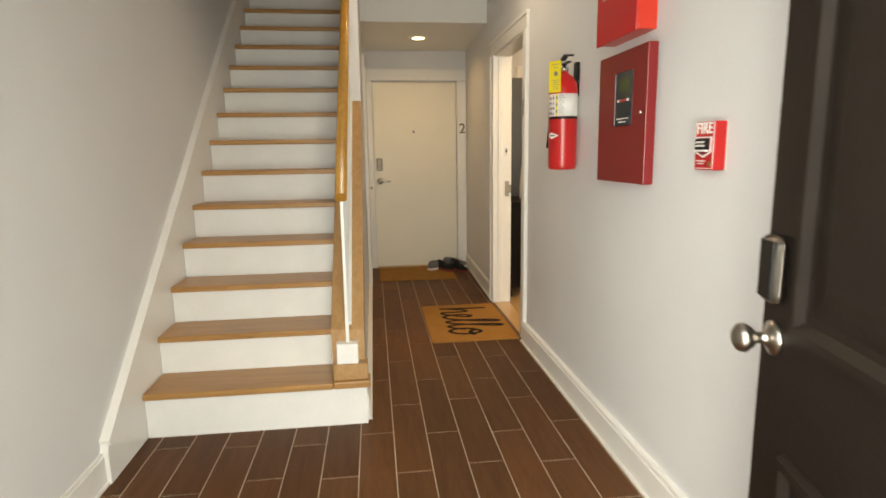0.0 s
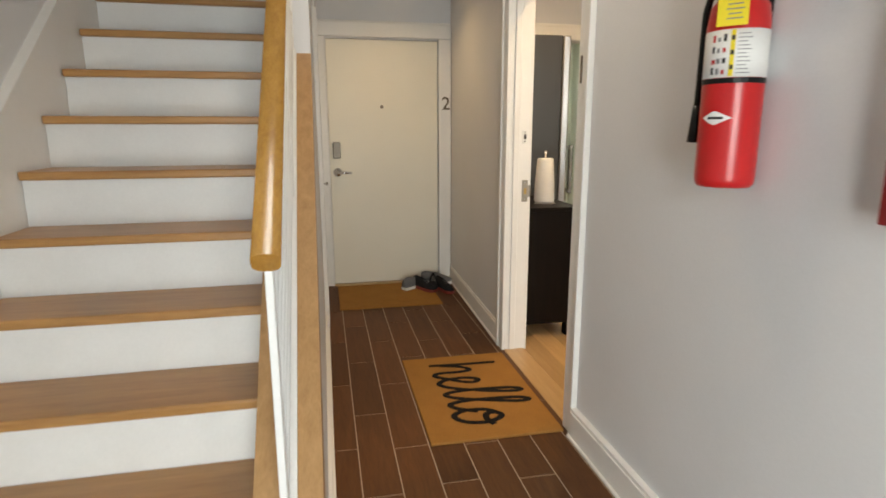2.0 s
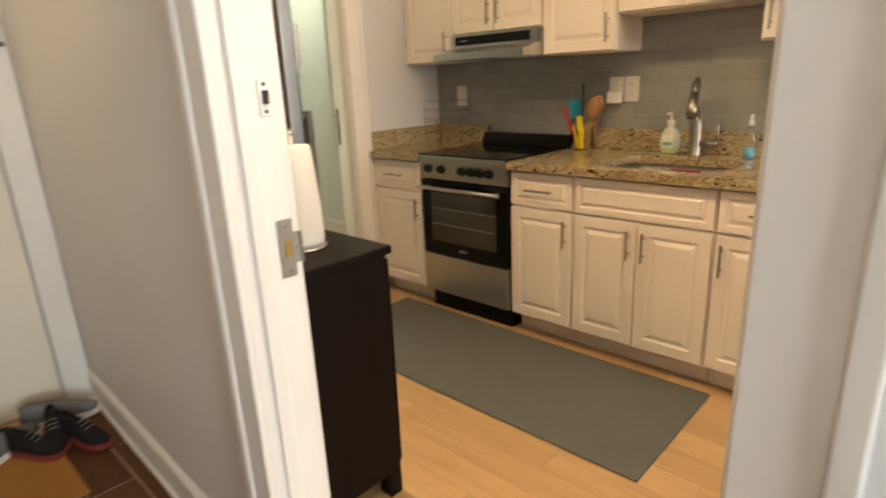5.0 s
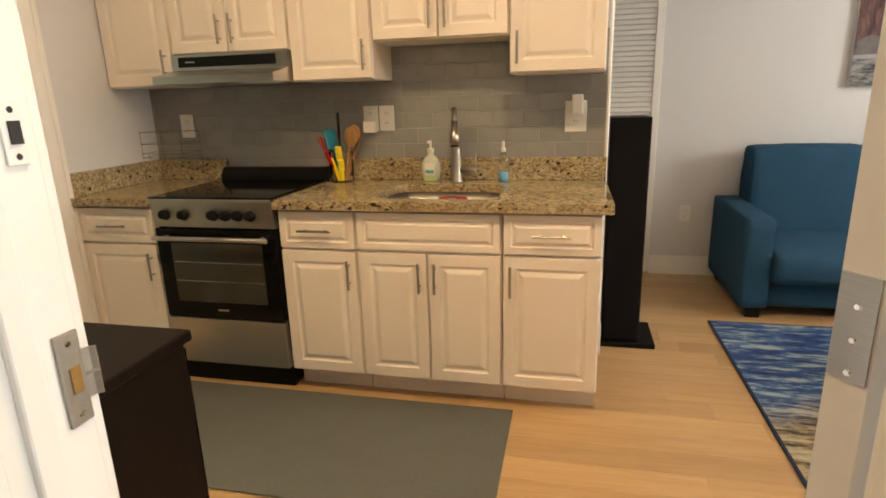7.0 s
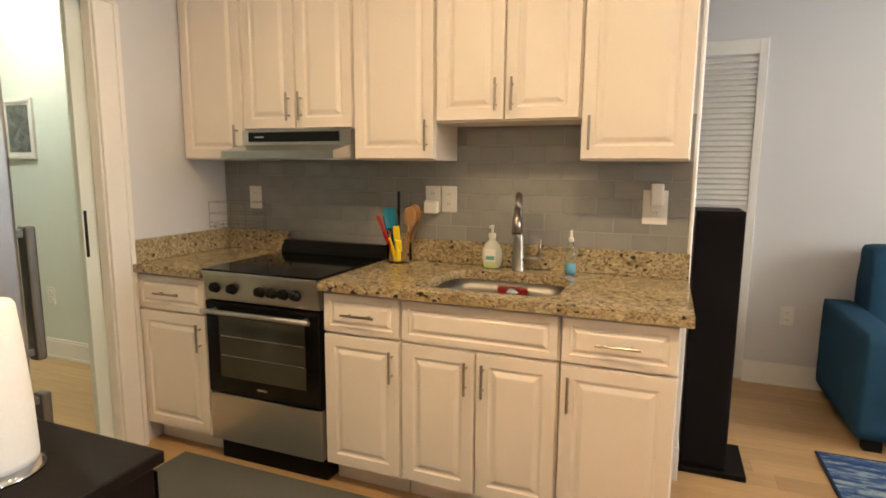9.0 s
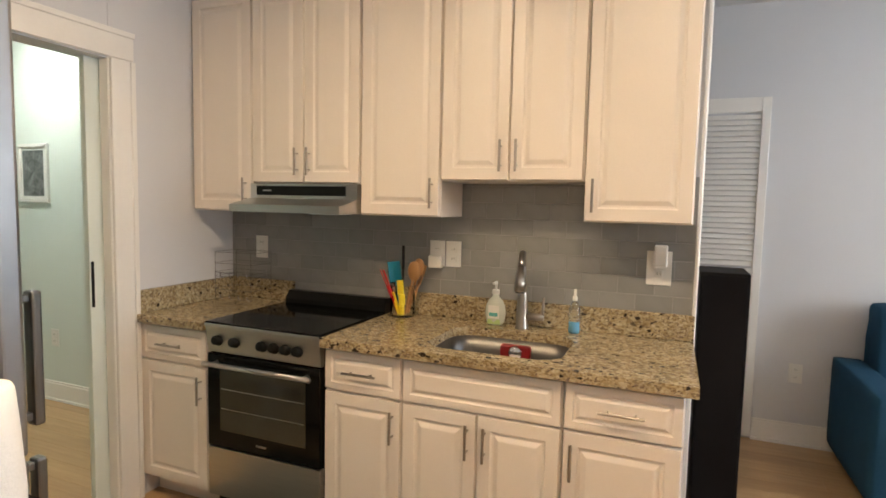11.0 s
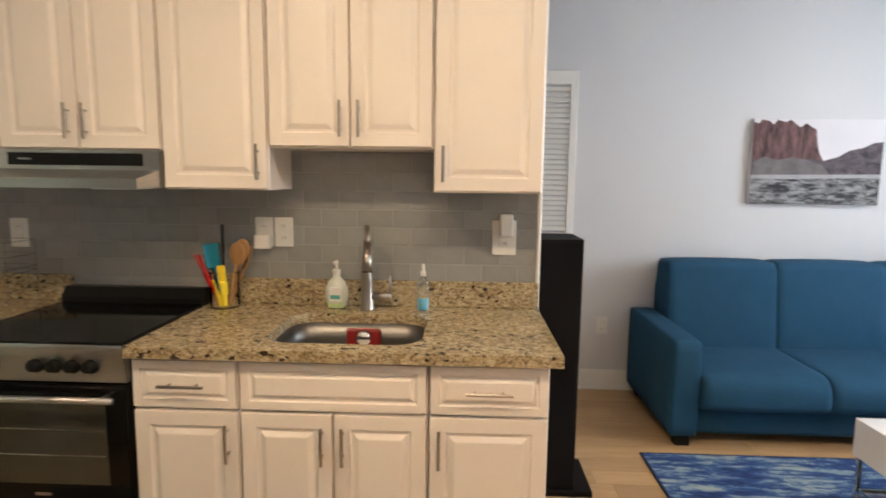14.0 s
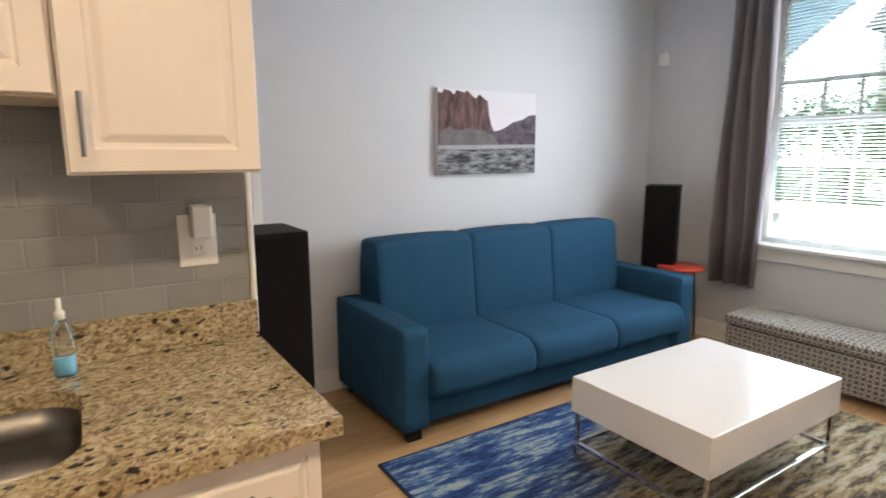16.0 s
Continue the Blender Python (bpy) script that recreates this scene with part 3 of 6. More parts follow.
def louvre(name, x, side, y0, y1, top, label, knob=None):
    """A closed louvred closet door on a wall face, with frame, slats and a centre stile."""
    d = thing(name, (x, (y0 + y1) / 2, 0), label, "door")
    f = bmesh.new()
    mid = (y0 + y1) / 2
    for a, b in ((y0, mid - 0.003), (mid + 0.003, y1)):
        for u0, z0, u1, z1 in ((a, 0.02, a + 0.05, top), (b - 0.05, 0.02, b, top), (a + 0.05, 0.02, b - 0.05, 0.2), (a + 0.05, 1.0, b - 0.05, 1.1), (a + 0.05, top - 0.09, b - 0.05, top)):
            c = sorted((x + side * 0.002, x + side * 0.028))
            box(f, c[0], u0, z0, c[1], u1, z1, 0.003, 1)
    part("frame", f, TRIM, d)
    first = None
    for a, b in ((y0 + 0.05, mid - 0.053), (mid + 0.053, y1 - 0.05)):
        first = None
        for lo, hi in ((0.2, 1.0), (1.1, top - 0.09)):
            z = lo + 0.012
            while z < hi - 0.02:
                if first is None:
                    s = bmesh.new()
                    prism(s, [(x + side * 0.004, a, z + 0.026), (x + side * 0.008, a, z + 0.032), (x + side * 0.026, a, z + 0.006), (x + side * 0.022, a, z)], (0, b - a, 0))
                    first = part("slat", s, TRIM, d)
                    z00 = z
                else:
                    again(first, (0, 0, z - z00))
                z += 0.034
    if knob:
        part("knob", lathe(bmesh.new(), knob, [(0.006, 0), (0.006, 0.012), (0.013, 0.018), (0.013, 0.026), (0.004, 0.03)], 14, (side, 0, 0)), NICKEL, d, "small metal knob", True)
    return d


louvre("louvred_door", 0.24, 1, 5.70, 6.60, 2.05, "white louvred closet door, closed, in the hall", (0.268, 6.10, 0.95))
casing("trim_10", "y", 0.24, 1, 5.695, 6.61, 2.06, 0.085)
louvre("louvred_door", 5.17, -1, 3.832, 4.75, 2.165, "white louvred closet door, closed, beside the kitchen")

slide = thing("sliding_door", (2.93, 6.78, 0), "white sliding door in a greenish shade colour, with black pull, partly open", "door")
# white leaf takes the green wall paint to imitate its greenish shade
part("leaf", B(2.862, 6.768, 0.015, 2.99, 6.80, 2.10, 0.003), GREENWALL, slide)
part("pull", B(2.868, 6.762, 0.965, 2.882, 6.770, 1.175, 0.004), BLACK, slide, "black recessed pull")

strike = thing("strike_plate", (1.39, 5.0280, 0.99), "brushed metal latch strike plate on the jamb", "strike plate")
part("plate", B(1.394, 5.0220, 0.920, 1.429, 5.0275, 1.046, 0.002), DULLNICKEL, strike)
part("lip_rib", tube(bmesh.new(), [(1.428, 5.0245, 0.982), (1.437, 5.0225, 0.982), (1.444, 5.0165, 0.982)], 0.0025, 8), DULLNICKEL, strike, "", True)
part("lip", prism(bmesh.new(), [(1.427, 5.0245, 0.948), (1.427, 5.0265, 0.948), (1.441, 5.0235, 0.948), (1.446, 5.0165, 0.948), (1.4435, 5.0155, 0.948), (1.439, 5.0215, 0.948)], (0, 0, 0.068)), DULLNICKEL, strike)
part("latch_hole", B(1.405, 5.0190, 0.965, 1.420, 5.0222, 1.0), BRASSY, strike, "brass latch hole")
for z in (0.934, 1.032):
    part("screw", lathe(bmesh.new(), (1.4115, 5.0222, z), [(0.0045, 0), (0.003, 0.0015)], 10, (0, -1, 0)), CHROME, strike)
strike2 = thing("strike_plate", (1.39, 5.0280, 1.295), "small white painted bolt strike plate on the jamb", "strike plate")
part("plate", B(1.390, 5.0230, 1.256, 1.418, 5.0275, 1.328, 0.002), WHITEPLASTIC, strike2)
part("bolt_hole", B(1.397, 5.0200, 1.280, 1.411, 5.0232, 1.306), INK, strike2)
for s in (-0.026, 0.026):
    part("screw", lathe(bmesh.new(), (1.404, 5.0230, 1.292 + s), [(0.004, 0), (0.003, 0.0015)], 8, (0, -1, 0)), INK, strike2)
leafdoor = thing("apartment_door", (1.445, 4.15, 0), "white flat apartment door swung wide open into the room", "door")
D1, dd = Vector((1.452, 4.124, 0.012)), Vector((math.cos(radians(-56)), math.sin(radians(-56)), 0))
dn = Vector((-dd.y, dd.x, 0))
bm = prism(bmesh.new(), [D1, D1 + dd * 0.86, D1 + dd * 0.86 + dn * 0.042, D1 + dn * 0.042], (0, 0, 2.02))
part("leaf", bm, TRIM, leafdoor)
for z in (0.25, 1.02, 1.75):
    hg = part("hinge", prism(bmesh.new(), [D1 - dd * 0.003 + dn * 0.002, D1 + dn * 0.002, D1 + dn * 0.040, D1 - dd * 0.003 + dn * 0.040], (0, 0, 0.11)), STEEL, leafdoor, "grey steel hinge")
    hg.location.z += z
for z in (1.04, 1.075, 1.11):
    part("screw", lathe(bmesh.new(), D1 - dd * 0.003 + dn * 0.02 + Vector((0, 0, z - 0.012)), [(0.0045, 0), (0.003, 0.0015)], 8, -dd), CHROME, leafdoor)

# ---------------------------------------------------------------- kitchen
DOORSTEPS = [(0.004, 0.0), (0.05, 0.0), (0.056, -0.006), (0.064, -0.007), (0.080, 0.001), (0.084, 0.002)]
DRAWSTEPS = [(0.004, 0.0), (0.030, 0.0), (0.034, -0.006), (0.040, -0.007), (0.052, 0.001), (0.055, 0.002)]


def front(xf, y0, z0):
    return lambda u, v, d: Vector((xf - d, y0 + u, z0 + v))


def bar_handle(parent, x, a, b):
    """A round bar pull on two posts, from a to b as (y, z)."""
    (ya, za), (yb, zb) = a, b
    bm = bmesh.new()
    cyl(bm, (x - 0.03, ya, za), (x - 0.03, yb, zb), 0.0055, None, 10)
    for f in (0.2, 0.8):
        yy, zz = ya + (yb - ya) * f, za + (zb - za) * f
        cyl(bm, (x + 0.001, yy, zz), (x - 0.03, yy, zz), 0.004, None, 8)
    return part("handle", bm, NICKEL, parent, "brushed nickel bar pull")


def cabinet(y0, y1, z0, z1, xf, xb, doors, drawers, label, toe=False):
    """A cabinet unit. doors: (ya, yb, za, zb, handle side or 0, handle low or high); drawers: (ya, yb, za, zb, pull)."""
    c = thing("base_cabinet" if toe else "wall_cabinet", ((xf + xb) / 2, (y0 + y1) / 2, z0), label, "cabinet", "base cabinets" if toe else "wall cabinets")
    body = bmesh.new()
    if toe:
        box(body, xf + 0.021, y0, 0.105, xb, y1, z1, 0.002, 1)
        box(body, xf + 0.095, y0 + 0.002, 0.0, xb, y1 - 0.002, 0.105)
    else:
        box(body, xf + 0.021, y0, z0, xb, y1, z1, 0.002, 1)
    part("body", body, CAB, c)
    for ya, yb, za, zb, side, low in doors:
        bm = rings_panel(bmesh.new(), yb - ya, zb - za, DOORSTEPS, 0.018, front(xf, ya, za))
        d = part("door", bm, CAB, c)
        if side:
            yy = ya + 0.032 if side < 0 else yb - 0.032
            za2 = za + 0.035 if low else zb - 0.165
            bar_handle(d, xf, (yy, za2), (yy, za2 + 0.13))
    for ya, yb, za, zb, pull in drawers:
        bm = rings_panel(bmesh.new(), yb - ya, zb - za, DRAWSTEPS, 0.018, front(xf, ya, za))
        d = part("drawer_front", bm, CAB, c)
        if pull:
            m = (ya + yb) / 2
            bar_handle(d, xf, (m - 0.075, (za + zb) / 2), (m + 0.075, (za + zb) / 2))
    return c


G = 0.003
XF, XB = 3.06, 3.70
for y0, y1, side, lab in ((6.285, 6.705, -1, "cream base cabinet with one drawer, between wall and range"), (5.30, 5.655, -1, "cream base cabinet with one drawer, beside the range"), (4.285, 4.675, 1, "cream base cabinet with one drawer at the counter's end")):
    cabinet(y0, y1, 0, 0.875, XF, XB, [(y0 + G, y1 - G, 0.115, 0.692, side, False)], [(y0 + G, y1 - G, 0.70, 0.866, True)], lab, True)
sinkcab = cabinet(4.678, 5.297, 0, 0.72, XF, XB, [(4.678 + G, 4.986, 0.115, 0.692, 1, False), (4.990, 5.297 - G, 0.115, 0.692, -1, False)], [(4.678 + G, 5.297 - G, 0.70, 0.866, False)], "cream sink base cabinet with two doors below a false drawer", True)
part("front_rail", B(XF + 0.021, 4.678, 0.72, XF + 0.04, 5.297, 0.875), CAB, sinkcab)
UF = 3.40
UT = 2.486
for y0, y1, z0, side, lab in ((6.318, 6.705, 1.408, -1, "tall cream wall cabinet against the end wall"), (5.298, 5.694, 1.408, -1, "tall cream wall cabinet beside the range hood"), (4.285, 4.684, 1.408, 1, "tall cream wall cabinet at the partition's end")):
    cabinet(y0, y1, z0, UT, UF, XB, [(y0 + G, y1 - G, z0 + 0.004, UT - 0.004, side, True)], [], lab)
for y0, y1, z0, lab in ((5.697, 6.315, 1.550, "cream two-door wall cabinet above the range hood"), (4.687, 5.295, 1.566, "shorter cream two-door wall cabinet above the sink")):
    m = (y0 + y1) / 2
    cabinet(y0, y1, z0, UT, UF, XB, [(y0 + G, m - 0.002, z0 + 0.004, UT - 0.004, 1, True), (m + 0.002, y1 - G, z0 + 0.004, UT - 0.004, -1, True)], [], lab)

# worktop with the sink's cut-out
SX0, SX1, SY0, SY1 = 3.115, 3.525, 4.705, 5.245


def rounded(x0, x1, y0, y1, r, z, n=8):
    out = []
    for cx, cy, a in ((x1 - r, y1 - r, 0), (x0 + r, y1 - r, 90), (x0 + r, y0 + r, 180), (x1 - r, y0 + r, 270)):
        for i in range(n + 1):
            t = radians(a + 90 * i / n)
            out.append(Vector((cx + r * math.cos(t), cy + r * math.sin(t), z)))
    return out


worktop = thing("worktop", (3.37, 4.95, 0.875), "speckled tan granite worktop with upstand", "worktop")
bm = bmesh.new()
hole = rounded(SX0, SX1, SY0, SY1, 0.10, 0.914)
x0, x1, y0, y1 = 3.03, 3.698, 4.25, 5.657
cx, cy = (SX0 + SX1) / 2, (SY0 + SY1) / 2
outer = []
for p in hole:
    d = p - Vector((cx, cy, 0.914))
    f = min(((x1 if d.x > 0 else x0) - cx) / d.x if abs(d.x) > 1e-6 else 9e9, ((y1 if d.y > 0 else y0) - cy) / d.y if abs(d.y) > 1e-6 else 9e9)
    outer.append(Vector((cx + d.x * f, cy + d.y * f, 0.914)))
for c in ((x1, y1), (x0, y1), (x0, y0), (x1, y0)):
    i = min(range(len(outer)), key=lambda k: (outer[k] - Vector((*c, 0.914))).length)
    outer[i] = Vector((*c, 0.914))
lo = Vector((0, 0, -0.038))
vo, vi = [bm.verts.new(p) for p in outer], [bm.verts.new(p) for p in hole]
wo, wi = [bm.verts.new(p + lo) for p in outer], [bm.verts.new(p + lo) for p in hole]
n = len(hole)
for i in range(n):
    j = (i + 1) % n
    for a, b in ((vo, vi), (wo, wi), (vo, wo), (vi, wi)):
        bm.faces.new((a[i], a[j], b[j], b[i]))
part("slab", bm, GRANITE, worktop)
part("slab", B(3.03, 6.28, 0.876, 3.698, 6.706, 0.914, 0.003, 1), GRANITE, worktop)
part("upstand", B(3.672, 4.25, 0.914, 3.692, 5.657, 1.025, 0.003, 1), GRANITE, worktop)
part("upstand", B(3.672, 6.272, 0.914, 3.692, 6.686, 1.025, 0.003, 1), GRANITE, worktop)
part("upstand", B(3.045, 6.686, 0.914, 3.692, 6.706, 1.025, 0.003, 1), GRANITE, worktop)

sink = thing("kitchen_sink", (cx, cy, 0.70), "undermounted stainless steel sink bowl", "sink")
bm = bmesh.new()
loops = []
for inset, z, r in ((-0.012, 0.875, 0.11), (0.0, 0.875, 0.10), (0.004, 0.80, 0.098), (0.012, 0.735, 0.09), (0.04, 0.712, 0.07), (0.10, 0.706, 0.05)):
    loops.append([bm.verts.new(p) for p in rounded(SX0 + inset, SX1 - inset, SY0 + inset, SY1 - inset, r, z)])
for a, b in zip(loops, loops[1:]):
    for i in range(n):
        bm.faces.new((a[i], a[(i + 1) % n], b[(i + 1) % n], b[i]))
bm.faces.new(loops[-1])
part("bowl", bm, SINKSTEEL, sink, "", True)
part("drain", lathe(bmesh.new(), (cx, cy, 0.706), [(0.045, 0), (0.045, 0.004), (0.03, 0.005), (0.012, 0.002)], 20), CHROME, sink, "", True)
spong = thing("sponge_caddy", (3.50, 4.94, 0.78), "red sponge holder with chrome knob inside the sink", "sponge holder")
part("holder", B(3.482, 4.895, 0.79, 3.514, 5.03, 0.86, 0.008), DARKRED, spong)
part("knob", lathe(bmesh.new(), (3.482, 4.96, 0.828), [(0.032, 0), (0.03, 0.012), (0.014, 0.02), (0.002, 0.022)], 18, (-1, 0, 0)), CHROME, spong, "", True)

faucet = thing("kitchen_faucet", (3.60, 4.965, 0.914), "brushed nickel pull-down kitchen faucet with side lever", "faucet")
FX, FY = 3.60, 4.965
part("base", lathe(bmesh.new(), (FX, FY, 0.914), [(0.031, 0), (0.031, 0.006), (0.027, 0.012), (0.025, 0.10), (0.021, 0.15), (0.0145, 0.195)], 22), NICKEL, faucet, "", True)
fd = Vector((-0.985, -0.172, 0))
up = [Vector((FX, FY, 1.10)), Vector((FX, FY, 1.175))] + arc(Vector((FX, FY, 1.192)) + fd * 0.070, 0.070, 0, 165, 14, -fd, (0, 0, 1))
part("spout", tube(bmesh.new(), up, 0.0125, 14), NICKEL, faucet, "", True)
e = up[-1]
part("spray_head", tube(bmesh.new(), [e, e + fd * 0.006 + Vector((0, 0, -0.03)), e + fd * 0.012 + Vector((0, 0, -0.032)), e + fd * 0.018 + Vector((0, 0, -0.07)), e + fd * 0.022 + Vector((0, 0, -0.105))], [0.014, 0.0145, 0.017, 0.020, 0.0225], 16), NICKEL, faucet, "", True)
part("nozzle", C(e + fd * 0.022 + Vector((0, 0, -0.105)), e + fd * 0.023 + Vector((0, 0, -0.112)), 0.019), BLACK, faucet)
lv = part("lever_body", C((FX, FY - 0.02, 0.972), (FX, FY - 0.098, 0.972), 0.0165), NICKEL, faucet, "", True)
part("lever", tube(bmesh.new(), [(FX, FY - 0.092, 0.972), (FX - 0.003, FY - 0.095, 1.01), (FX - 0.006, FY - 0.098, 1.062)], [0.008, 0.0065, 0.0055], 10), NICKEL, lv, "", True)

# range
R0, R1 = 5.663, 6.268
rng = thing("electric_range", (3.36, 5.965, 0), "stainless steel range with black glass cooktop and oven door", "range")
part("body", B(3.075, R0, 0.11, 3.66, R1, 0.905, 0.003, 1), BLACK, rng)
part("plinth", B(3.10, R0 + 0.01, 0.0, 3.62, R1 - 0.01, 0.11), BLACK, rng)
part("cooktop", B(3.035, R0 - 0.004, 0.905, 3.60, R1 + 0.004, 0.924, 0.005), BLACKGLASS, rng, "black glass cooktop")
part("front_lip", B(3.028, R0, 0.900, 3.045, R1, 0.916, 0.004), STEEL, rng)
part("backguard", prism(bmesh.new(), [(3.60, R0, 0.905), (3.665, R0, 0.905), (3.665, R0, 0.985), (3.63, R0, 0.985), (3.60, R0, 0.945)], (0, R1 - R0, 0)), BLACK, rng, "low black back guard")
bm = bmesh.new()
prism(bm, [(3.036, R0, 0.900), (3.075, R0, 0.900), (3.075, R0, 0.785), (3.052, R0, 0.785)], (0, R1 - R0, 0))
panel = part("control_panel", bm, STEEL, rng)
for yy in (6.20, 6.105, 5.955, 5.893, 5.833, 5.772):
    part("knob", lathe(bmesh.new(), (3.046, yy, 0.842), [(0.026, 0), (0.026, 0.004), (0.022, 0.008), (0.0195, 0.028), (0.014, 0.031), (0.002, 0.032)], 20, (-1, 0, 0.14)), BLACK, panel, "", True)
odoor = part("oven_door", rings_panel(bmesh.new(), R1 - R0, 0.425, [(0.0, 0.0), (0.003, 0.003), (0.085, 0.003), (0.088, 0.0015)], 0.03, front(3.048, R0, 0.352)), BLACKGLASS, rng, "black glass oven door")
# smoky glass colour, lifted to stand in for the room's reflection
part("window", B(3.0445, R0 + 0.072, 0.430, 3.0455, R1 - 0.072, 0.712), plain("smoked_oven_glass", (0.045, 0.043, 0.033), 0.10, var=0.3, scale=5, bump=0), odoor, "smoked oven window")
for zz in (0.53, 0.62):
    part("oven_rack", B(3.0438, R0 + 0.08, zz, 3.0444, R1 - 0.08, zz + 0.003), STEEL, odoor)
part("badge", B(3.0435, 5.94, 0.388, 3.046, 5.995, 0.397), STEEL, odoor)
bm = C((3.0, R0 + 0.02, 0.742), (3.0, R1 - 0.02, 0.742), 0.011, None, 14)
for yy in (R0 + 0.06, R1 - 0.06):
    cyl(bm, (3.045, yy, 0.742), (3.0, yy, 0.742), 0.008, None, 10)
part("oven_handle", bm, STEEL, odoor, "round steel handle", True)
part("drawer", B(3.046, R0, 0.118, 3.08, R1, 0.346, 0.004), STEEL, rng, "stainless steel storage drawer")

# hood
hood = thing("range_hood", (3.5, 6.0, 1.41), "stainless steel under-cabinet range hood", "range hood")
H0, H1 = 5.70, 6.312
part("shell", prism(bmesh.new(), [(3.70, H0, 1.548), (3.385, H0, 1.548), (3.385, H0, 1.478), (3.235, H0, 1.446), (3.235, H0, 1.412), (3.70, H0, 1.412)], (0, H1 - H0, 0)), STEEL, hood)
part("vent_grille", B(3.380, H0 + 0.06, 1.492, 3.386, H1 - 0.04, 1.538), BLACK, hood, "black vent grille")
part("badge", B(3.3785, H1 - 0.13, 1.512, 3.3802, H1 - 0.08, 1.518), STEEL, hood)
part("light_cover", B(3.28, H0 + 0.05, 1.408, 3.42, H0 + 0.19, 1.413), plain("frosted_plastic", (0.7, 0.75, 0.8), 0.3), hood)


def plate(y, z, w, h, label, x=3.69, side=-1, kind="wall_outlet"):
    """A wall plate with sockets or rocker on an x face."""
    o = thing(kind, (x, y, z), label, "outlet" if kind == "wall_outlet" else "switch")
    c = sorted((x, x + side * 0.006))
    part("plate", B(c[0], y - w / 2, z - h / 2, c[1], y + w / 2, z + h / 2, 0.002), WHITEPLASTIC, o)
    for s in (-1, 1):
        q = sorted((x + side * 0.005, x + side * 0.009))
        part("socket", B(q[0], y - 0.017, z + s * 0.024 - 0.016, q[1], y + 0.017, z + s * 0.024 + 0.016, 0.003), WHITEPLASTIC, o)
    for s in (-1, 1):
        for t in (-0.006, 0.006):
            q = sorted((x + side * 0.0085, x + side * 0.0094))
            part("slot", B(q[0], y + t - 0.001, z + s * 0.024 - 0.004, q[1], y + t + 0.001, z + s * 0.024 + 0.006), INK, o)
    return o


plate(5.42, 1.225, 0.078, 0.125, "white double socket on the grey tiles", 3.687)
ad = thing("plug_adapter", (3.675, 5.42, 1.18), "white plug-in night light in a socket", "plug")
part("body", B(3.645, 5.385, 1.155, 3.678, 5.455, 1.215, 0.006), WHITEPLASTIC, ad)
plate(5.335, 1.225, 0.078, 0.125, "white rocker switch plate on the grey tiles", 3.687)
plate(6.495, 1.205, 0.080, 0.125, "white double socket behind the wire rack", 3.687)
plate(4.40, 1.215, 0.10, 0.145, "white socket plate near the counter's end", 3.687)
ad = thing("plug_adapter", (3.66, 4.395, 1.26), "white upright plug-in charger", "plug")
part("body", B(3.62, 4.368, 1.225, 3.678, 4.42, 1.315, 0.006), WHITEPLASTIC, ad)

# wire rack on the corner of the worktop
rack = thing("wire_rack", (3.5, 6.5, 0.914), "thin wire rack with small bright hooks in the counter corner", "rack")
for zz in (0.985, 1.055, 1.075, 1.125, 1.185):
    part("ring", tube(bmesh.new(), rounded(3.46, 3.64, 6.38, 6.64, 0.03, zz, 4), 0.0010, 6, True), DARKWIRE, rack)
for px, py in ((3.47, 6.39), (3.47, 6.63), (3.63, 6.39), (3.63, 6.63)):
    part("post", C((px, py, 0.914), (px, py, 1.186), 0.0010, None, 6), DARKWIRE, rack)
for i in range(4):
    for zz in (0.945, 1.06):
        part("hook", tube(bmesh.new(), [(3.452, 6.40 + 0.06 * i, zz + 0.014), (3.446, 6.393 + 0.06 * i, zz), (3.452, 6.386 + 0.06 * i, zz - 0.012)], 0.0024, 6), CHROME, rack, "small bright hook" if i == 0 else "")

crock = thing("utensil_jar", (3.59, 5.56, 0.914), "clear glass jar full of coloured kitchen utensils", "utensil jar")
UX, UY = 3.59, 5.56
jar = part("jar", lathe(bmesh.new(), (UX, UY, 0.914), [(0.052, 0), (0.060, 0.005), (0.062, 0.15), (0.064, 0.155), (0.059, 0.155), (0.057, 0.012), (0.002, 0.01)], 22), THINGLASS, crock, "", True)
jar.visible_shadow = False
TEAL = plain("teal_silicone", (0.01, 0.20, 0.30), 0.45, bump=0.02)
BEECH = wood("beech_utensil_wood", (0.30, 0.14, 0.05), (0.46, 0.25, 0.10), 0.55, (10, 10, 1), 0.2)


def utensil(dx, dy, lean, head, mat, hw, hh, z=1.07, r=0.006, nm="spatula"):
    a = Vector((UX + dx * 0.5, UY + dy * 0.5, 0.925))
    b = Vector((UX + dx * lean, UY + dy * lean, z))
    part("utensil_handle", tube(bmesh.new(), [a, (a + b) / 2, b], [r, r, r * 0.9], 8), mat, crock)
    d = (b - a).normalized()
    bm = bmesh.new()
    if head == "spoon":
        bmesh.ops.create_uvsphere(bm, u_segments=12, v_segments=8, radius=1, matrix=Matrix.Translation(b + d * hh * 0.8) @ Matrix.Diagonal((0.008, hw, hh, 1)))
    else:
        box(bm, -0.003, -hw, 0, 0.003, hw, hh * 2, 0.0028, 2)
        bmesh.ops.transform(bm, matrix=Matrix.Translation(b - d * 0.01) @ d.to_track_quat("Z", "X").to_matrix().to_4x4(), verts=bm.verts)
    part("utensil_head", bm, mat, crock, "", True)


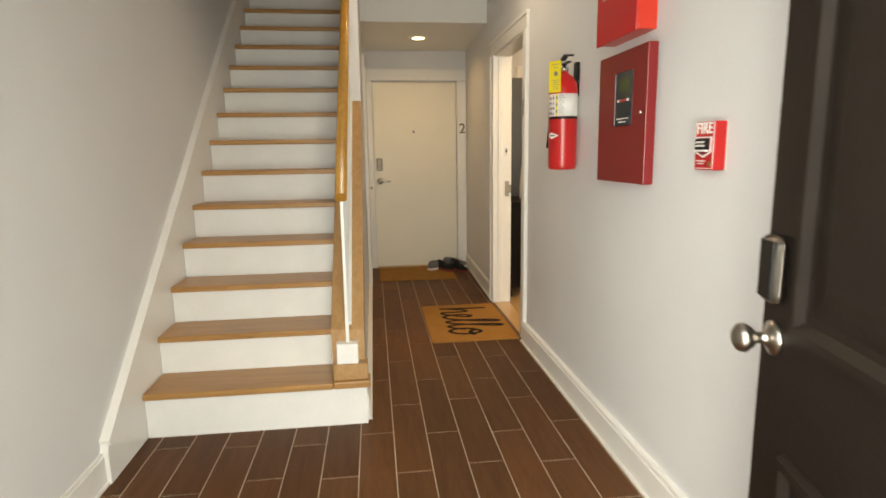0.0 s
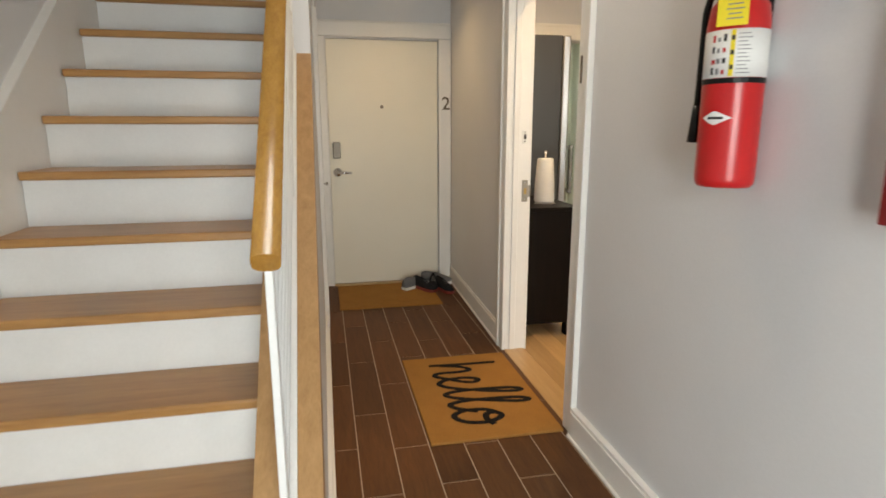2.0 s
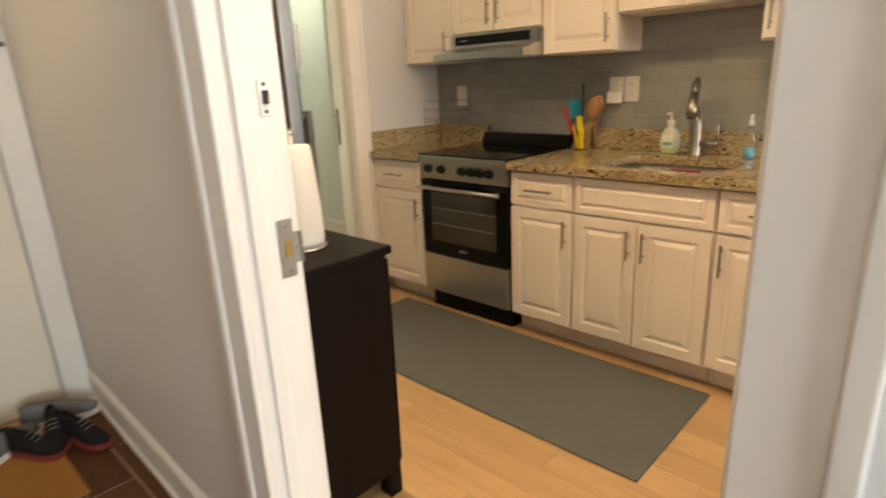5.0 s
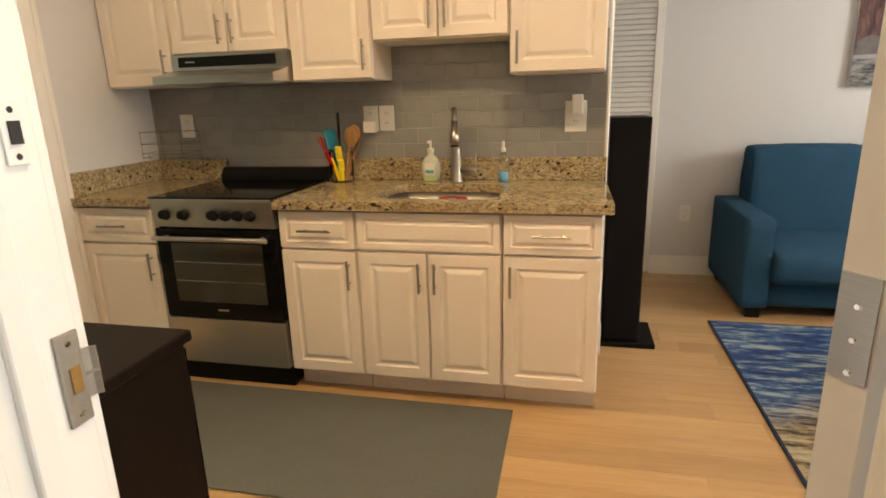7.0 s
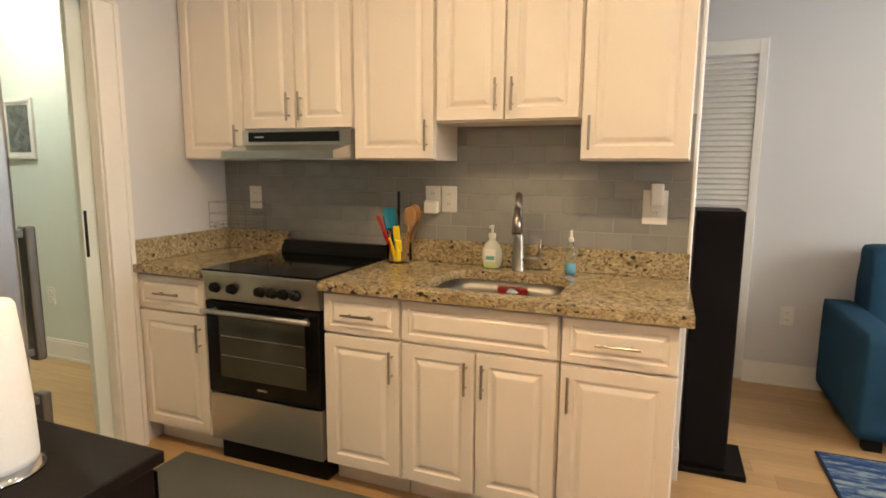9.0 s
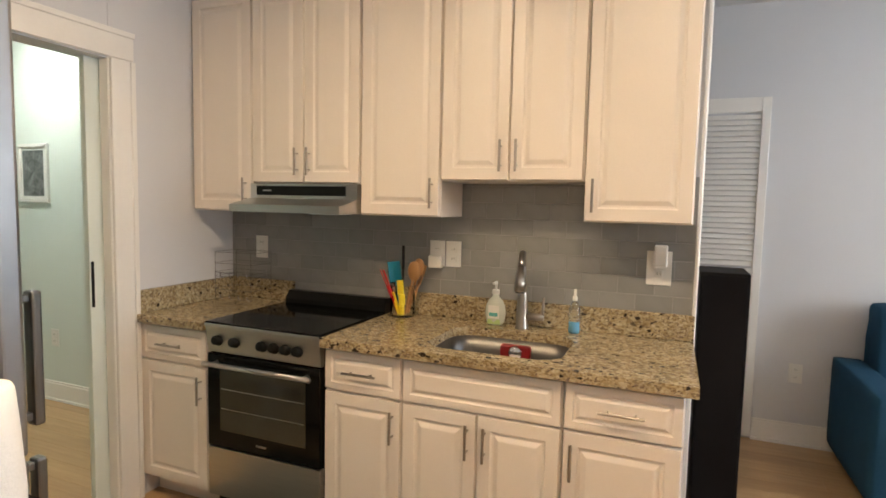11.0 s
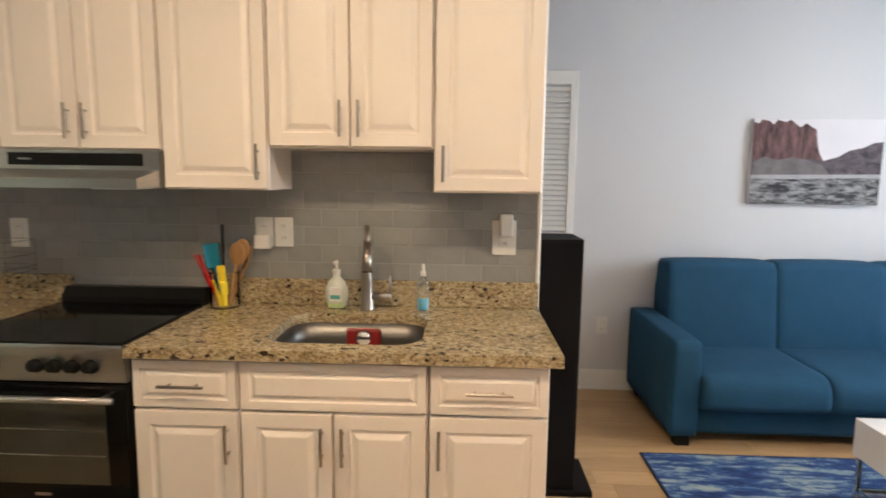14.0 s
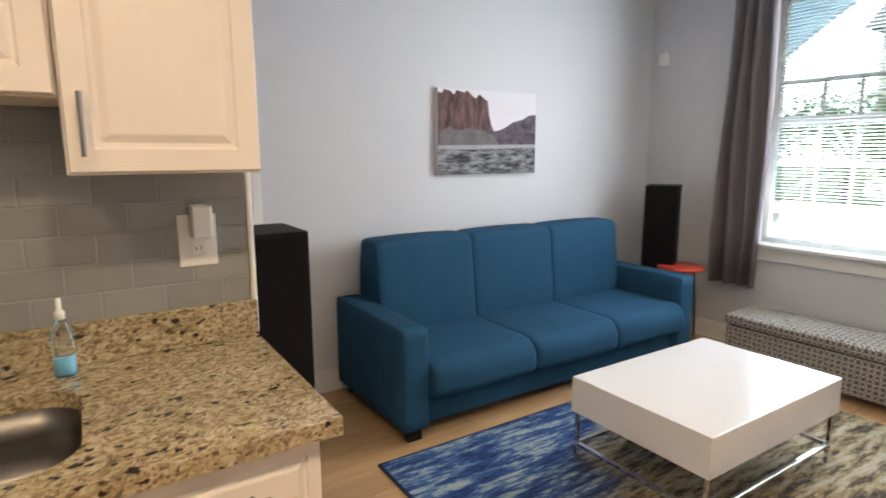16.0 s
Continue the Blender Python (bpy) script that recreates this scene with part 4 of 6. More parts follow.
utensil(0.01, 0.03, 1.6, "blade", TEAL, 0.042, 0.05, 1.09)
utensil(-0.02, 0.035, 1.9, "blade", RED, 0.016, 0.05, 1.06)
utensil(0.0, -0.03, 1.7, "spoon", BEECH, 0.034, 0.05, 1.10)
utensil(0.02, -0.035, 1.7, "spoon", BEECH, 0.030, 0.045, 1.12)
utensil(-0.03, -0.005, 1.2, "blade", YELLOW, 0.016, 0.04, 1.03, 0.013)
utensil(0.03, -0.045, 1.5, "blade", BEECH, 0.03, 0.05, 1.08)
utensil(0.02, 0.045, 1.4, "blade", BLACK, 0.03, 0.035, 1.08)
utensil(0.015, 0.008, 1.0, "blade", BLACK, 0.007, 0.06, 1.15)
utensil(-0.035, 0.022, 1.0, "blade", YELLOW, 0.012, 0.03, 0.99, 0.009)
utensil(-0.032, 0.03, 1.7, "blade", RED, 0.012, 0.045, 1.07, 0.007)
utensil(-0.03, -0.012, 1.0, "blade", YELLOW, 0.014, 0.03, 0.98, 0.010)

soap = thing("soap_dispenser", (3.6350, 5.1000, 0.914), "clear hand-soap pump bottle with pale green soap", "soap bottle")
SOAPGREEN = plain("pale_green_soap", (0.50, 0.66, 0.30), 0.15, var=0.05, bump=0)
bm = lathe(bmesh.new(), (3.6350, 5.1000, 0.914), [(0.034, 0), (0.043, 0.012), (0.049, 0.05), (0.046, 0.085), (0.034, 0.112), (0.016, 0.13), (0.014, 0.15)], 22)
bmesh.ops.scale(bm, vec=(0.65, 1, 1), space=Matrix.Translation((-3.6350, -5.1000, 0)), verts=bm.verts)
part("bottle", bm, plain("clear_soap_bottle", (0.62, 0.66, 0.60), 0.12, var=0.04, bump=0), soap, "", True)
part("label", B(3.6035, 5.0750, 0.945, 3.6070, 5.1270, 1.005, 0.001), PAPER, soap)
part("label_band", B(3.6025, 5.0800, 0.955, 3.6036, 5.1220, 0.972), plain("teal_print", (0.10, 0.38, 0.36), 0.6, bump=0), soap)
part("liquid", B(3.6070, 5.0700, 0.918, 3.6100, 5.1300, 0.94), SOAPGREEN, soap)
bm = C((3.6350, 5.1000, 1.06), (3.6350, 5.1000, 1.105), 0.006, None, 10)
cyl(bm, (3.6350, 5.1000, 1.055), (3.6350, 5.1000, 1.075), 0.017)
box(bm, 3.5950, 5.0930, 1.102, 3.6450, 5.1070, 1.114, 0.004)
part("pump", bm, WHITEPLASTIC, soap)

dish = thing("spray_bottle", (3.6200, 4.735, 0.914), "small clear spray bottle with blue liquid", "bottle")
bm = lathe(bmesh.new(), (3.6200, 4.735, 0.914), [(0.022, 0), (0.024, 0.006), (0.024, 0.11), (0.012, 0.135), (0.010, 0.145)], 18)
sbot = part("bottle", bm, glass("clear_plastic", (0.93, 0.97, 1.0), 0.05), dish, "", True)
part("liquid", lathe(bmesh.new(), (3.6200, 4.735, 0.917), [(0.02, 0), (0.022, 0.006), (0.022, 0.045), (0.002, 0.046)], 18), plain("blue_liquid", (0.13, 0.36, 0.52), 0.1, bump=0), dish, "blue liquid", True)
sbot.visible_shadow = False
part("sprayer", lathe(bmesh.new(), (3.6200, 4.735, 1.057), [(0.011, 0), (0.011, 0.018), (0.006, 0.022), (0.006, 0.05), (0.002, 0.052)], 14), WHITEPLASTIC, dish, "", True)

# fridge
fr = thing("refrigerator", (1.75, 6.2, 0), "tall dark grey refrigerator with stainless doors", "refrigerator")
FRIDGE = plain("dark_grey_fridge_side", (0.020, 0.019, 0.019), 0.4, var=0.06, bump=0.2)
part("body", B(1.46, 5.85, 0.02, 1.97, 6.53, 1.985, 0.006), FRIDGE, fr)
for z0, z1 in ((0.80, 1.985), (0.05, 0.79)):
    part("door", B(1.975, 5.85, z0, 2.035, 6.53, z1, 0.012, 3), steel("fridge_steel", (0.42, 0.42, 0.43), 0.3, (2, 90, 2)) if z0 > 0.5 else bpy.data.materials["fridge_steel"], fr, "stainless steel door")
for z0, z1 in ((0.86, 1.22), (0.42, 0.77)):
    bm = bmesh.new()
    box(bm, 2.068, 5.878, z0, 2.096, 5.916, z1, 0.007)
    for zz in (z0 + 0.015, z1 - 0.03):
        box(bm, 2.034, 5.888, zz, 2.078, 5.912, zz + 0.022, 0.004)
    part("handle", bm, steel("dark_steel", (0.24, 0.235, 0.23), 0.3, (60, 60, 2)) if z0 > 0.5 else bpy.data.materials["dark_steel"], fr, "dark steel bar handle")

# dresser with paper towel
dr = thing("storage_cabinet", (1.66, 5.51, 0), "espresso brown low cabinet by the apartment door", "cabinet")
part("body", B(1.455, 5.205, 0.09, 1.835, 5.82, 0.83, 0.003), ESPRESSO, dr)
part("top", B(1.448, 5.195, 0.83, 1.852, 5.83, 0.855, 0.004), ESPRESSO, dr)
for px in (1.46, 1.785):
    for py in (5.205, 5.765):
        part("foot", B(px, py, 0.0, px + 0.05, py + 0.055, 0.09, 0.003), ESPRESSO, dr)
for y0, y1 in ((5.215, 5.508), (5.514, 5.81)):
    part("door", rings_panel(bmesh.new(), y1 - y0, 0.70, [(0, 0), (0.05, 0), (0.054, -0.006)], 0.001, lambda u, v, d, y0=y0: Vector((1.836 + 0.014 * 1 + d, y0 + u, 0.11 + v))), ESPRESSO, dr)

tw = thing("paper_towel_holder", (1.70, 5.42, 0.855), "white paper towel roll on a chrome stand", "paper towel")
TX, TY = 1.685, 5.40
part("stand_base", lathe(bmesh.new(), (TX, TY, 0.855), [(0.075, 0), (0.075, 0.006), (0.06, 0.012), (0.01, 0.014)], 26), CHROME, tw, "", True)
part("stand_rod", lathe(bmesh.new(), (TX, TY, 0.866), [(0.006, 0), (0.006, 0.31), (0.010, 0.315), (0.010, 0.33), (0.002, 0.335)], 12), CHROME, tw, "", True)
part("roll", lathe(bmesh.new(), (TX, TY, 0.871), [(0.02, 0), (0.064, 0.0), (0.066, 0.01), (0.064, 0.10), (0.058, 0.2), (0.052, 0.272), (0.048, 0.28), (0.02, 0.28)], 30), PAPERTOWEL, tw, "", True)
fl = thing("flower_sprig", (1.80, 5.66, 0.855), "small white artificial flower in a dark pot", "flower")
part("pot", lathe(bmesh.new(), (1.80, 5.68, 0.855), [(0.028, 0), (0.036, 0.05), (0.032, 0.052), (0.004, 0.04)], 16), BLACK, fl, "", True)
part("stem", tube(bmesh.new(), [(1.80, 5.68, 0.89), (1.805, 5.67, 0.94), (1.815, 5.66, 0.965)], 0.003, 6), plain("green_stem", (0.05, 0.12, 0.03), 0.6), fl)
for i in range(7):
    a = 2 * math.pi * i / 7
    bm = bmesh.new()
    bmesh.ops.create_uvsphere(bm, u_segments=8, v_segments=6, radius=1, matrix=Matrix.Translation((1.815 + 0.016 * math.cos(a), 5.66 + 0.016 * math.sin(a), 0.97 + 0.004 * (i % 3))) @ Matrix.Diagonal((0.017, 0.014, 0.009, 1)))
    part("petal", bm, PAPER, fl, "", True)

# ---------------------------------------------------------------- hall things
ext = thing("fire_extinguisher", (1.23, 3.16, 1.2), "red fire extinguisher with white label hung on the wall", "fire extinguisher")
EX, EY = 1.238, 3.138
part("cylinder", lathe(bmesh.new(), (EX, EY, 1.195), [(0.060, 0), (0.066, 0.008), (0.068, 0.02), (0.068, 0.375), (0.062, 0.415), (0.04, 0.445), (0.022, 0.457), (0.02, 0.47)], 28), RED, ext, "", True)
part("black_band", lathe(bmesh.new(), (EX, EY, 1.436), [(0.0692, 0), (0.0692, 0.012)], 28), BLACK, ext)
lab = lathe(bmesh.new(), (EX, EY, 1.449), [(0.0688, 0), (0.0688, 0.105)], 28)
part("label", lab, PAPER, ext, "white instruction label", True)


def on_can(a0, a1, z0, z1, r, mat, name="label_print", parent=ext):
    """A patch laid round the cylinder between two angles in degrees; 180 faces the hall."""
    bm = bmesh.new()
    n = 6
    cols = [[bm.verts.new((EX + r * math.cos(radians(a0 + (a1 - a0) * i / n)), EY + r * math.sin(radians(a0 + (a1 - a0) * i / n)), z)) for z in (z0, z1)] for i in range(n + 1)]
    for p, q in zip(cols, cols[1:]):
        bm.faces.new((p[0], q[0], q[1], p[1]))
    return part(name, bm, mat, parent)


on_can(221, 229, 1.451, 1.552, 0.0694, YELLOW)
for zz in (1.466, 1.498, 1.530):
    on_can(222, 228, zz, zz + 0.010, 0.0697, INK)
prints = random.Random(8)
for i, zz in enumerate((1.456, 1.480, 1.504, 1.528)):
    for k, a0 in enumerate((186, 197, 208)):
        w = prints.uniform(5, 8)
        on_can(a0, a0 + w, zz, zz + prints.uniform(0.008, 0.016), 0.0694, (INK, PRINTGREY, RED, PRINTGREY)[(i * 2 + k) % 4])
for k in range(11):
    zz = 1.457 + 0.0085 * k
    on_can(234, 258 - 4 * (k % 3), zz, zz + 0.002, 0.0694, PRINTGREY)
bm = bmesh.new()
rows = 12
strip = []
for i in range(rows + 1):
    a = 176 + 60 * i / rows
    h = 0.017 * (1 - abs(i / rows - 0.45) / 0.55) if i / rows > 0.45 else 0.017 * (i / rows) / 0.45
    strip.append([bm.verts.new((EX + 0.0696 * math.cos(radians(a)), EY + 0.0696 * math.sin(radians(a)), 1.358 + d * max(h, 0.0003))) for d in (-1, 1)])
for p, q2 in zip(strip, strip[1:]):
    bm.faces.new((p[0], q2[0], q2[1], p[1]))
part("maker_mark", bm, PAPER, ext, "white diamond mark")
on_can(190, 220, 1.355, 1.361, 0.0699, INK)
part("collar", lathe(bmesh.new(), (EX, EY, 1.660), [(0.022, 0), (0.022, 0.02), (0.014, 0.024), (0.014, 0.04)], 16), CHROME, ext, "", True)
bm = bmesh.new()
prism(bm, [(EX - 0.012, EY + 0.02, 1.713), (EX - 0.012, EY - 0.03, 1.727), (EX - 0.012, EY - 0.10, 1.717), (EX - 0.012, EY - 0.105, 1.724), (EX - 0.012, EY - 0.03, 1.737), (EX - 0.012, EY + 0.02, 1.723)], (0.024, 0, 0))
box(bm, EX - 0.012, EY - 0.075, 1.693, EX + 0.012, EY + 0.02, 1.700, 0.003)
part("squeeze_levers", bm, BLACK, ext, "black squeeze levers")
part("gauge", lathe(bmesh.new(), (EX - 0.014, EY, 1.690), [(0.018, 0), (0.018, 0.012), (0.002, 0.013)], 16, (-1, 0, 0)), CHROME, ext, "", True)
hose = [(EX, EY + 0.015, 1.690), (EX - 0.035, EY + 0.05, 1.675), (EX - 0.045, EY + 0.060, 1.605), (EX - 0.045, EY + 0.062, 1.495), (EX - 0.045, EY + 0.064, 1.38)]
part("hose", tube(bmesh.new(), hose, 0.0085, 10), BLACK, ext, "black rubber hose", True)
part("nozzle", C((EX - 0.045, EY + 0.064, 1.39), (EX - 0.048, EY + 0.068, 1.30), 0.010, 0.0135), BLACK, ext, "", True)
part("bracket", B(EX + 0.055, EY - 0.02, 1.545, 1.311, EY + 0.02, 1.705, 0.003), BLACK, ext)
tag = B(EX - 0.085, EY - 0.032, 1.558, EX - 0.083, EY + 0.032, 1.702, 0.0)
tg = part("inspection_tag", tag, YELLOW, ext, "yellow inspection tag")
for zz, w in ((1.684, 0.04), (1.671, 0.024), (1.612, 0.036), (1.602, 0.03), (1.592, 0.036), (1.582, 0.026), (1.572, 0.032)):
    part("tag_print", B(EX - 0.0862, EY - 0.005 - w / 2, zz, EX - 0.0851, EY - 0.005 + w / 2, zz + 0.0028), PRINTGREY, tg)
part("tag_mark", lathe(bmesh.new(), (EX - 0.085, EY - 0.005, 1.644), [(0.011, 0), (0.002, 0.001)], 14, (-1, 0, 0)), PRINTGREY, tg)

tg.matrix_basis = Matrix.Translation(Vector((EX, EY, 0)) - origin[ext]) @ pose(0, 0, 0, 0, 0, 42) @ Matrix.Translation(origin[ext] - Vector((EX, EY, 0)))

pan = thing("alarm_cabinet", (1.285, 2.52, 1.16), "dark red fire alarm control cabinet with display window", "alarm panel")
part("box", B(1.299, 2.352, 1.158, 1.311, 2.746, 1.652, 0.002), WHITEPLASTIC, pan, "pale grey box edge")
part("door", B(1.262, 2.330, 1.160, 1.3, 2.750, 1.652, 0.003), DARKRED, pan)
part("display", B(1.259, 2.44, 1.375, 1.263, 2.585, 1.575, 0.004), plain("dark_blue_display", (0.016, 0.024, 0.035), 0.25, bump=0), pan, "dark display window")
part("screen", B(1.2575, 2.455, 1.50, 1.2592, 2.54, 1.55), plain("olive_lcd", (0.05, 0.075, 0.012), 0.2, bump=0), pan)
for i in range(4):
    part("indicator", B(1.2572, 2.462 + 0.027 * i, 1.465, 1.2592, 2.478 + 0.027 * i, 1.474), RED if i in (1, 2) else PAPER, pan)
for zz, w in ((1.40, 0.10), (1.388, 0.06)):
    part("print_line", B(1.2575, 2.512 - w / 2, zz, 1.2592, 2.512 + w / 2, zz + 0.004), PAPER, pan)
part("key_lock", lathe(bmesh.new(), (1.262, 2.365, 1.415), [(0.009, 0), (0.009, 0.006), (0.002, 0.007)], 14, (-1, 0, 0)), CHROME, pan, "", True)
up_box = thing("alarm_box", (1.24, 2.52, 1.69), "bright red steel alarm box above the control cabinet", "alarm box")
part("box", B(1.238, 2.372, 1.700, 1.311, 2.715, 2.12, 0.004), plain("orange_red_enamel", (0.60, 0.035, 0.018), 0.3, bump=0.05), up_box)
part("lid", B(1.230, 2.368, 1.695, 1.24, 2.72, 2.125, 0.003), RED, up_box)
part("sticker", B(1.228, 2.56, 1.86, 1.2305, 2.66, 1.94), PAPER, up_box)
part("lock", lathe(bmesh.new(), (1.230, 2.50, 1.865), [(0.010, 0), (0.010, 0.006), (0.002, 0.007)], 14, (-1, 0, 0)), CHROME, up_box, "", True)


def words(text, size, m, mat, parent, name="lettering", bold=0.0):
    """Raised writing with the built-in font, turned into a mesh."""
    cu = bpy.data.curves.new(name, "FONT")
    cu.body, cu.size, cu.align_x, cu.align_y, cu.extrude, cu.offset = text, size, "CENTER", "CENTER", 0.0008, bold
    tmp = bpy.data.objects.new(name, cu)
    scene.collection.objects.link(tmp)
    bpy.context.view_layer.update()
    me = bpy.data.meshes.new_from_object(tmp.evaluated_get(bpy.context.evaluated_depsgraph_get()))
    bpy.data.objects.remove(tmp)
    me.transform(Matrix.Translation(-origin.get(parent, Vector((0, 0, 0)))) @ m)
    me.materials.clear()
    me.materials.append(mat)
    ob = new(name, me)
    ob.parent = parent
    return ob


FACE_W = Matrix(((0, 0, -1, 0), (-1, 0, 0, 0), (0, 1, 0, 0), (0, 0, 0, 1)))
pull = thing("fire_alarm_pull", (1.29, 1.978, 1.22), "red manual fire alarm pull station with white lettering", "alarm pull")
part("housing", B(1.272, 1.928, 1.222, 1.309, 2.028, 1.362, 0.004), RED, pull)
part("back_plate", B(1.3085, 1.926, 1.220, 1.3115, 2.030, 1.364, 0.001), WHITEPLASTIC, pull)
words("FIRE", 0.044, Matrix.Translation((1.2705, 1.978, 1.341)) @ FACE_W, PAPER, pull, bold=0.0008)
bm = bmesh.new()
for y0, z0, y1, z1 in ((1.931, 1.226, 1.933, 1.359), (2.023, 1.226, 2.025, 1.359), (1.933, 1.226, 2.023, 1.228), (1.933, 1.357, 2.023, 1.359)):
    box(bm, 1.2708, y0, z0, 1.2725, y1, z1)
part("border_line", bm, PAPER, pull, "thin white border line")
outer = [(1.940, 1.318), (2.016, 1.318), (2.014, 1.272), (1.978, 1.258), (1.942, 1.272)]
part("pull_frame", prism(bmesh.new(), [(1.2715, y, z) for y, z in outer], (-0.003, 0, 0)), PAPER, pull, "white shield outline")
inner = [(1.944, 1.314), (2.012, 1.314), (2.010, 1.275), (1.978, 1.263), (1.946, 1.275)]
part("pull_recess", prism(bmesh.new(), [(1.269, y, z) for y, z in inner], (-0.001, 0, 0)), DARKRED, pull)
part("pull_handle", B(1.258, 1.949, 1.279, 1.269, 2.007, 1.312, 0.004), BLACK, pull, "black pull handle")
part("handle_rim", B(1.2565, 1.947, 1.275, 1.2685, 2.009, 1.281, 0.002), PAPER, pull)
for zz in (1.300, 1.290):
    part("handle_print", B(1.2572, 1.955, zz, 1.2582, 2.000, zz + 0.005), PAPER, pull)
part("key_hole", lathe(bmesh.new(), (1.2722, 1.946, 1.240), [(0.008, 0), (0.008, 0.003), (0.003, 0.0035)], 14, (-1, 0, 0)), BRASSY, pull, "brass key lock")
for zz, w in ((1.247, 0.045), (1.239, 0.03)):
    part("print_bar", B(1.2708, 1.992 - w / 2, zz, 1.2722, 1.992 + w / 2, zz + 0.003), PAPER, pull)

two = thing("house_number", (1.306, 6.716, 1.545), "bronze numeral 2 on the door casing", "numeral")
words("2", 0.15, Matrix.Translation((1.306, 6.7165, 1.545)) @ pose(0, 0, 0, 90), BRONZE, two, "numeral", 0.0015)
one = thing("house_number", (1.29, 4.086, 1.56), "bronze numeral 1 on the door casing", "numeral")
words("1", 0.15, Matrix.Translation((1.2905, 4.086, 1.56)) @ FACE_W, BRONZE, one, "numeral", 0.0015)

can = thing("recessed_light", (0.78, 6.04, 2.37), "lit recessed ceiling light", "ceiling light")
part("ring", lathe(bmesh.new(), (0.78, 6.04, 2.368), [(0.085, 0.0065), (0.085, 0.002), (0.06, 0.0), (0.06, 0.0065)], 28), TRIM, can, "", True)
part("lens", lathe(bmesh.new(), (0.78, 6.04, 2.362), [(0.058, 0.010), (0.058, 0.006), (0.002, 0.005)], 28), BULB, can, "glowing lens")
# unseen fixtures: assumed for kitchen and hall, invented for living room and corridor
for px, py in ((2.35, 5.55), (2.35, 4.25), (3.3, 2.2), (3.2, 8.3), (0.74, 3.85)):
    c = thing("recessed_light", (px, py, 2.73), "assumed recessed round ceiling light, lit, out of view", "ceiling light")
    part("ring", lathe(bmesh.new(), (px, py, 2.733), [(0.085, 0.0065), (0.085, 0.002), (0.06, 0.0), (0.06, 0.0065)], 24), TRIM, c, "", True)
    part("lens", lathe(bmesh.new(), (px, py, 2.727), [(0.058, 0.010), (0.058, 0.006), (0.002, 0.005)], 24), BULB, c)

# mats
m1 = thing("doormat", (0.97, 4.45, 0.008), "coir doormat with the word hello in black script", "doormat")
part("mat", B(0.668, 4.052, 0.008, 1.272, 4.966, 0.022, 0.005), COIR, m1)
PILE = cloth("black_coir", (0.012, 0.010, 0.009), 500)


def script(strokes, m, r):
    """Handwritten strokes as flattened tubes; each stroke is a run of (u, v) points smoothed by a curve."""
    for s in strokes:
        pts = []
        s = [s[0]] + s + [s[-1]]
        for i in range(1, len(s) - 2):
            for k in range(5):
                t = k / 5
                p0, p1, p2, p3 = (Vector(s[i + j]) for j in (-1, 0, 1, 2))
                pts.append(0.5 * ((2 * p1) + (p2 - p0) * t + (2 * p0 - 5 * p1 + 4 * p2 - p3) * t * t + (3 * p1 - p0 - 3 * p2 + p3) * t ** 3))
        pts.append(Vector(s[-1]))
        bm = tube(bmesh.new(), [(p.x, p.y, 0) for p in pts], r, 6)
        for v in bm.verts:
            v.co.z *= 0.25
        bmesh.ops.transform(bm, matrix=m, verts=bm.verts)
        part("letter_stroke", bm, PILE, m1)


# the word reads from the flat's door: its baseline runs along -y, letters rise toward +x
hm = Matrix.Translation((0.805, 4.872, 0.0215)) @ Matrix(((0, 1.12, 0, 0), (-1.1, 0, 0, 0), (0, 0, 1, 0), (0, 0, 0, 1)))
script([
    [(0.02, 0.0), (0.03, 0.16), (0.035, 0.34)],
    [(0.03, 0.05), (0.06, 0.15), (0.10, 0.19), (0.12, 0.14), (0.12, 0.03), (0.15, 0.01), (0.19, 0.06), (0.235, 0.13), (0.245, 0.18), (0.215, 0.20), (0.19, 0.14), (0.20, 0.05), (0.24, 0.01), (0.29, 0.06), (0.345, 0.20), (0.375, 0.33), (0.36, 0.37), (0.335, 0.31), (0.325, 0.12), (0.345, 0.02), (0.39, 0.05), (0.44, 0.19), (0.475, 0.33), (0.46, 0.37), (0.435, 0.31), (0.425, 0.12), (0.445, 0.02), (0.49, 0.04), (0.53, 0.12)],
    [(0.56, 0.20), (0.52, 0.15), (0.515, 0.06), (0.555, 0.01), (0.61, 0.05), (0.625, 0.14), (0.59, 0.205), (0.555, 0.195), (0.56, 0.15), (0.60, 0.14), (0.65, 0.16)],
], hm, 0.0155)
m2 = thing("doormat", (0.75, 6.36, 0.008), "plain brown coir doormat before the far door", "doormat")
part("mat", B(0.345, 6.01, 0.008, 1.13, 6.66, 0.020, 0.005), COIR, m2)
km = thing("kitchen_mat", (2.7, 5.55, 0.006), "grey woven kitchen runner on the floor", "mat")
part("mat", B(2.355, 4.627, 0.004, 3.05, 6.45, 0.011, 0.003), RUBBERMAT, km)


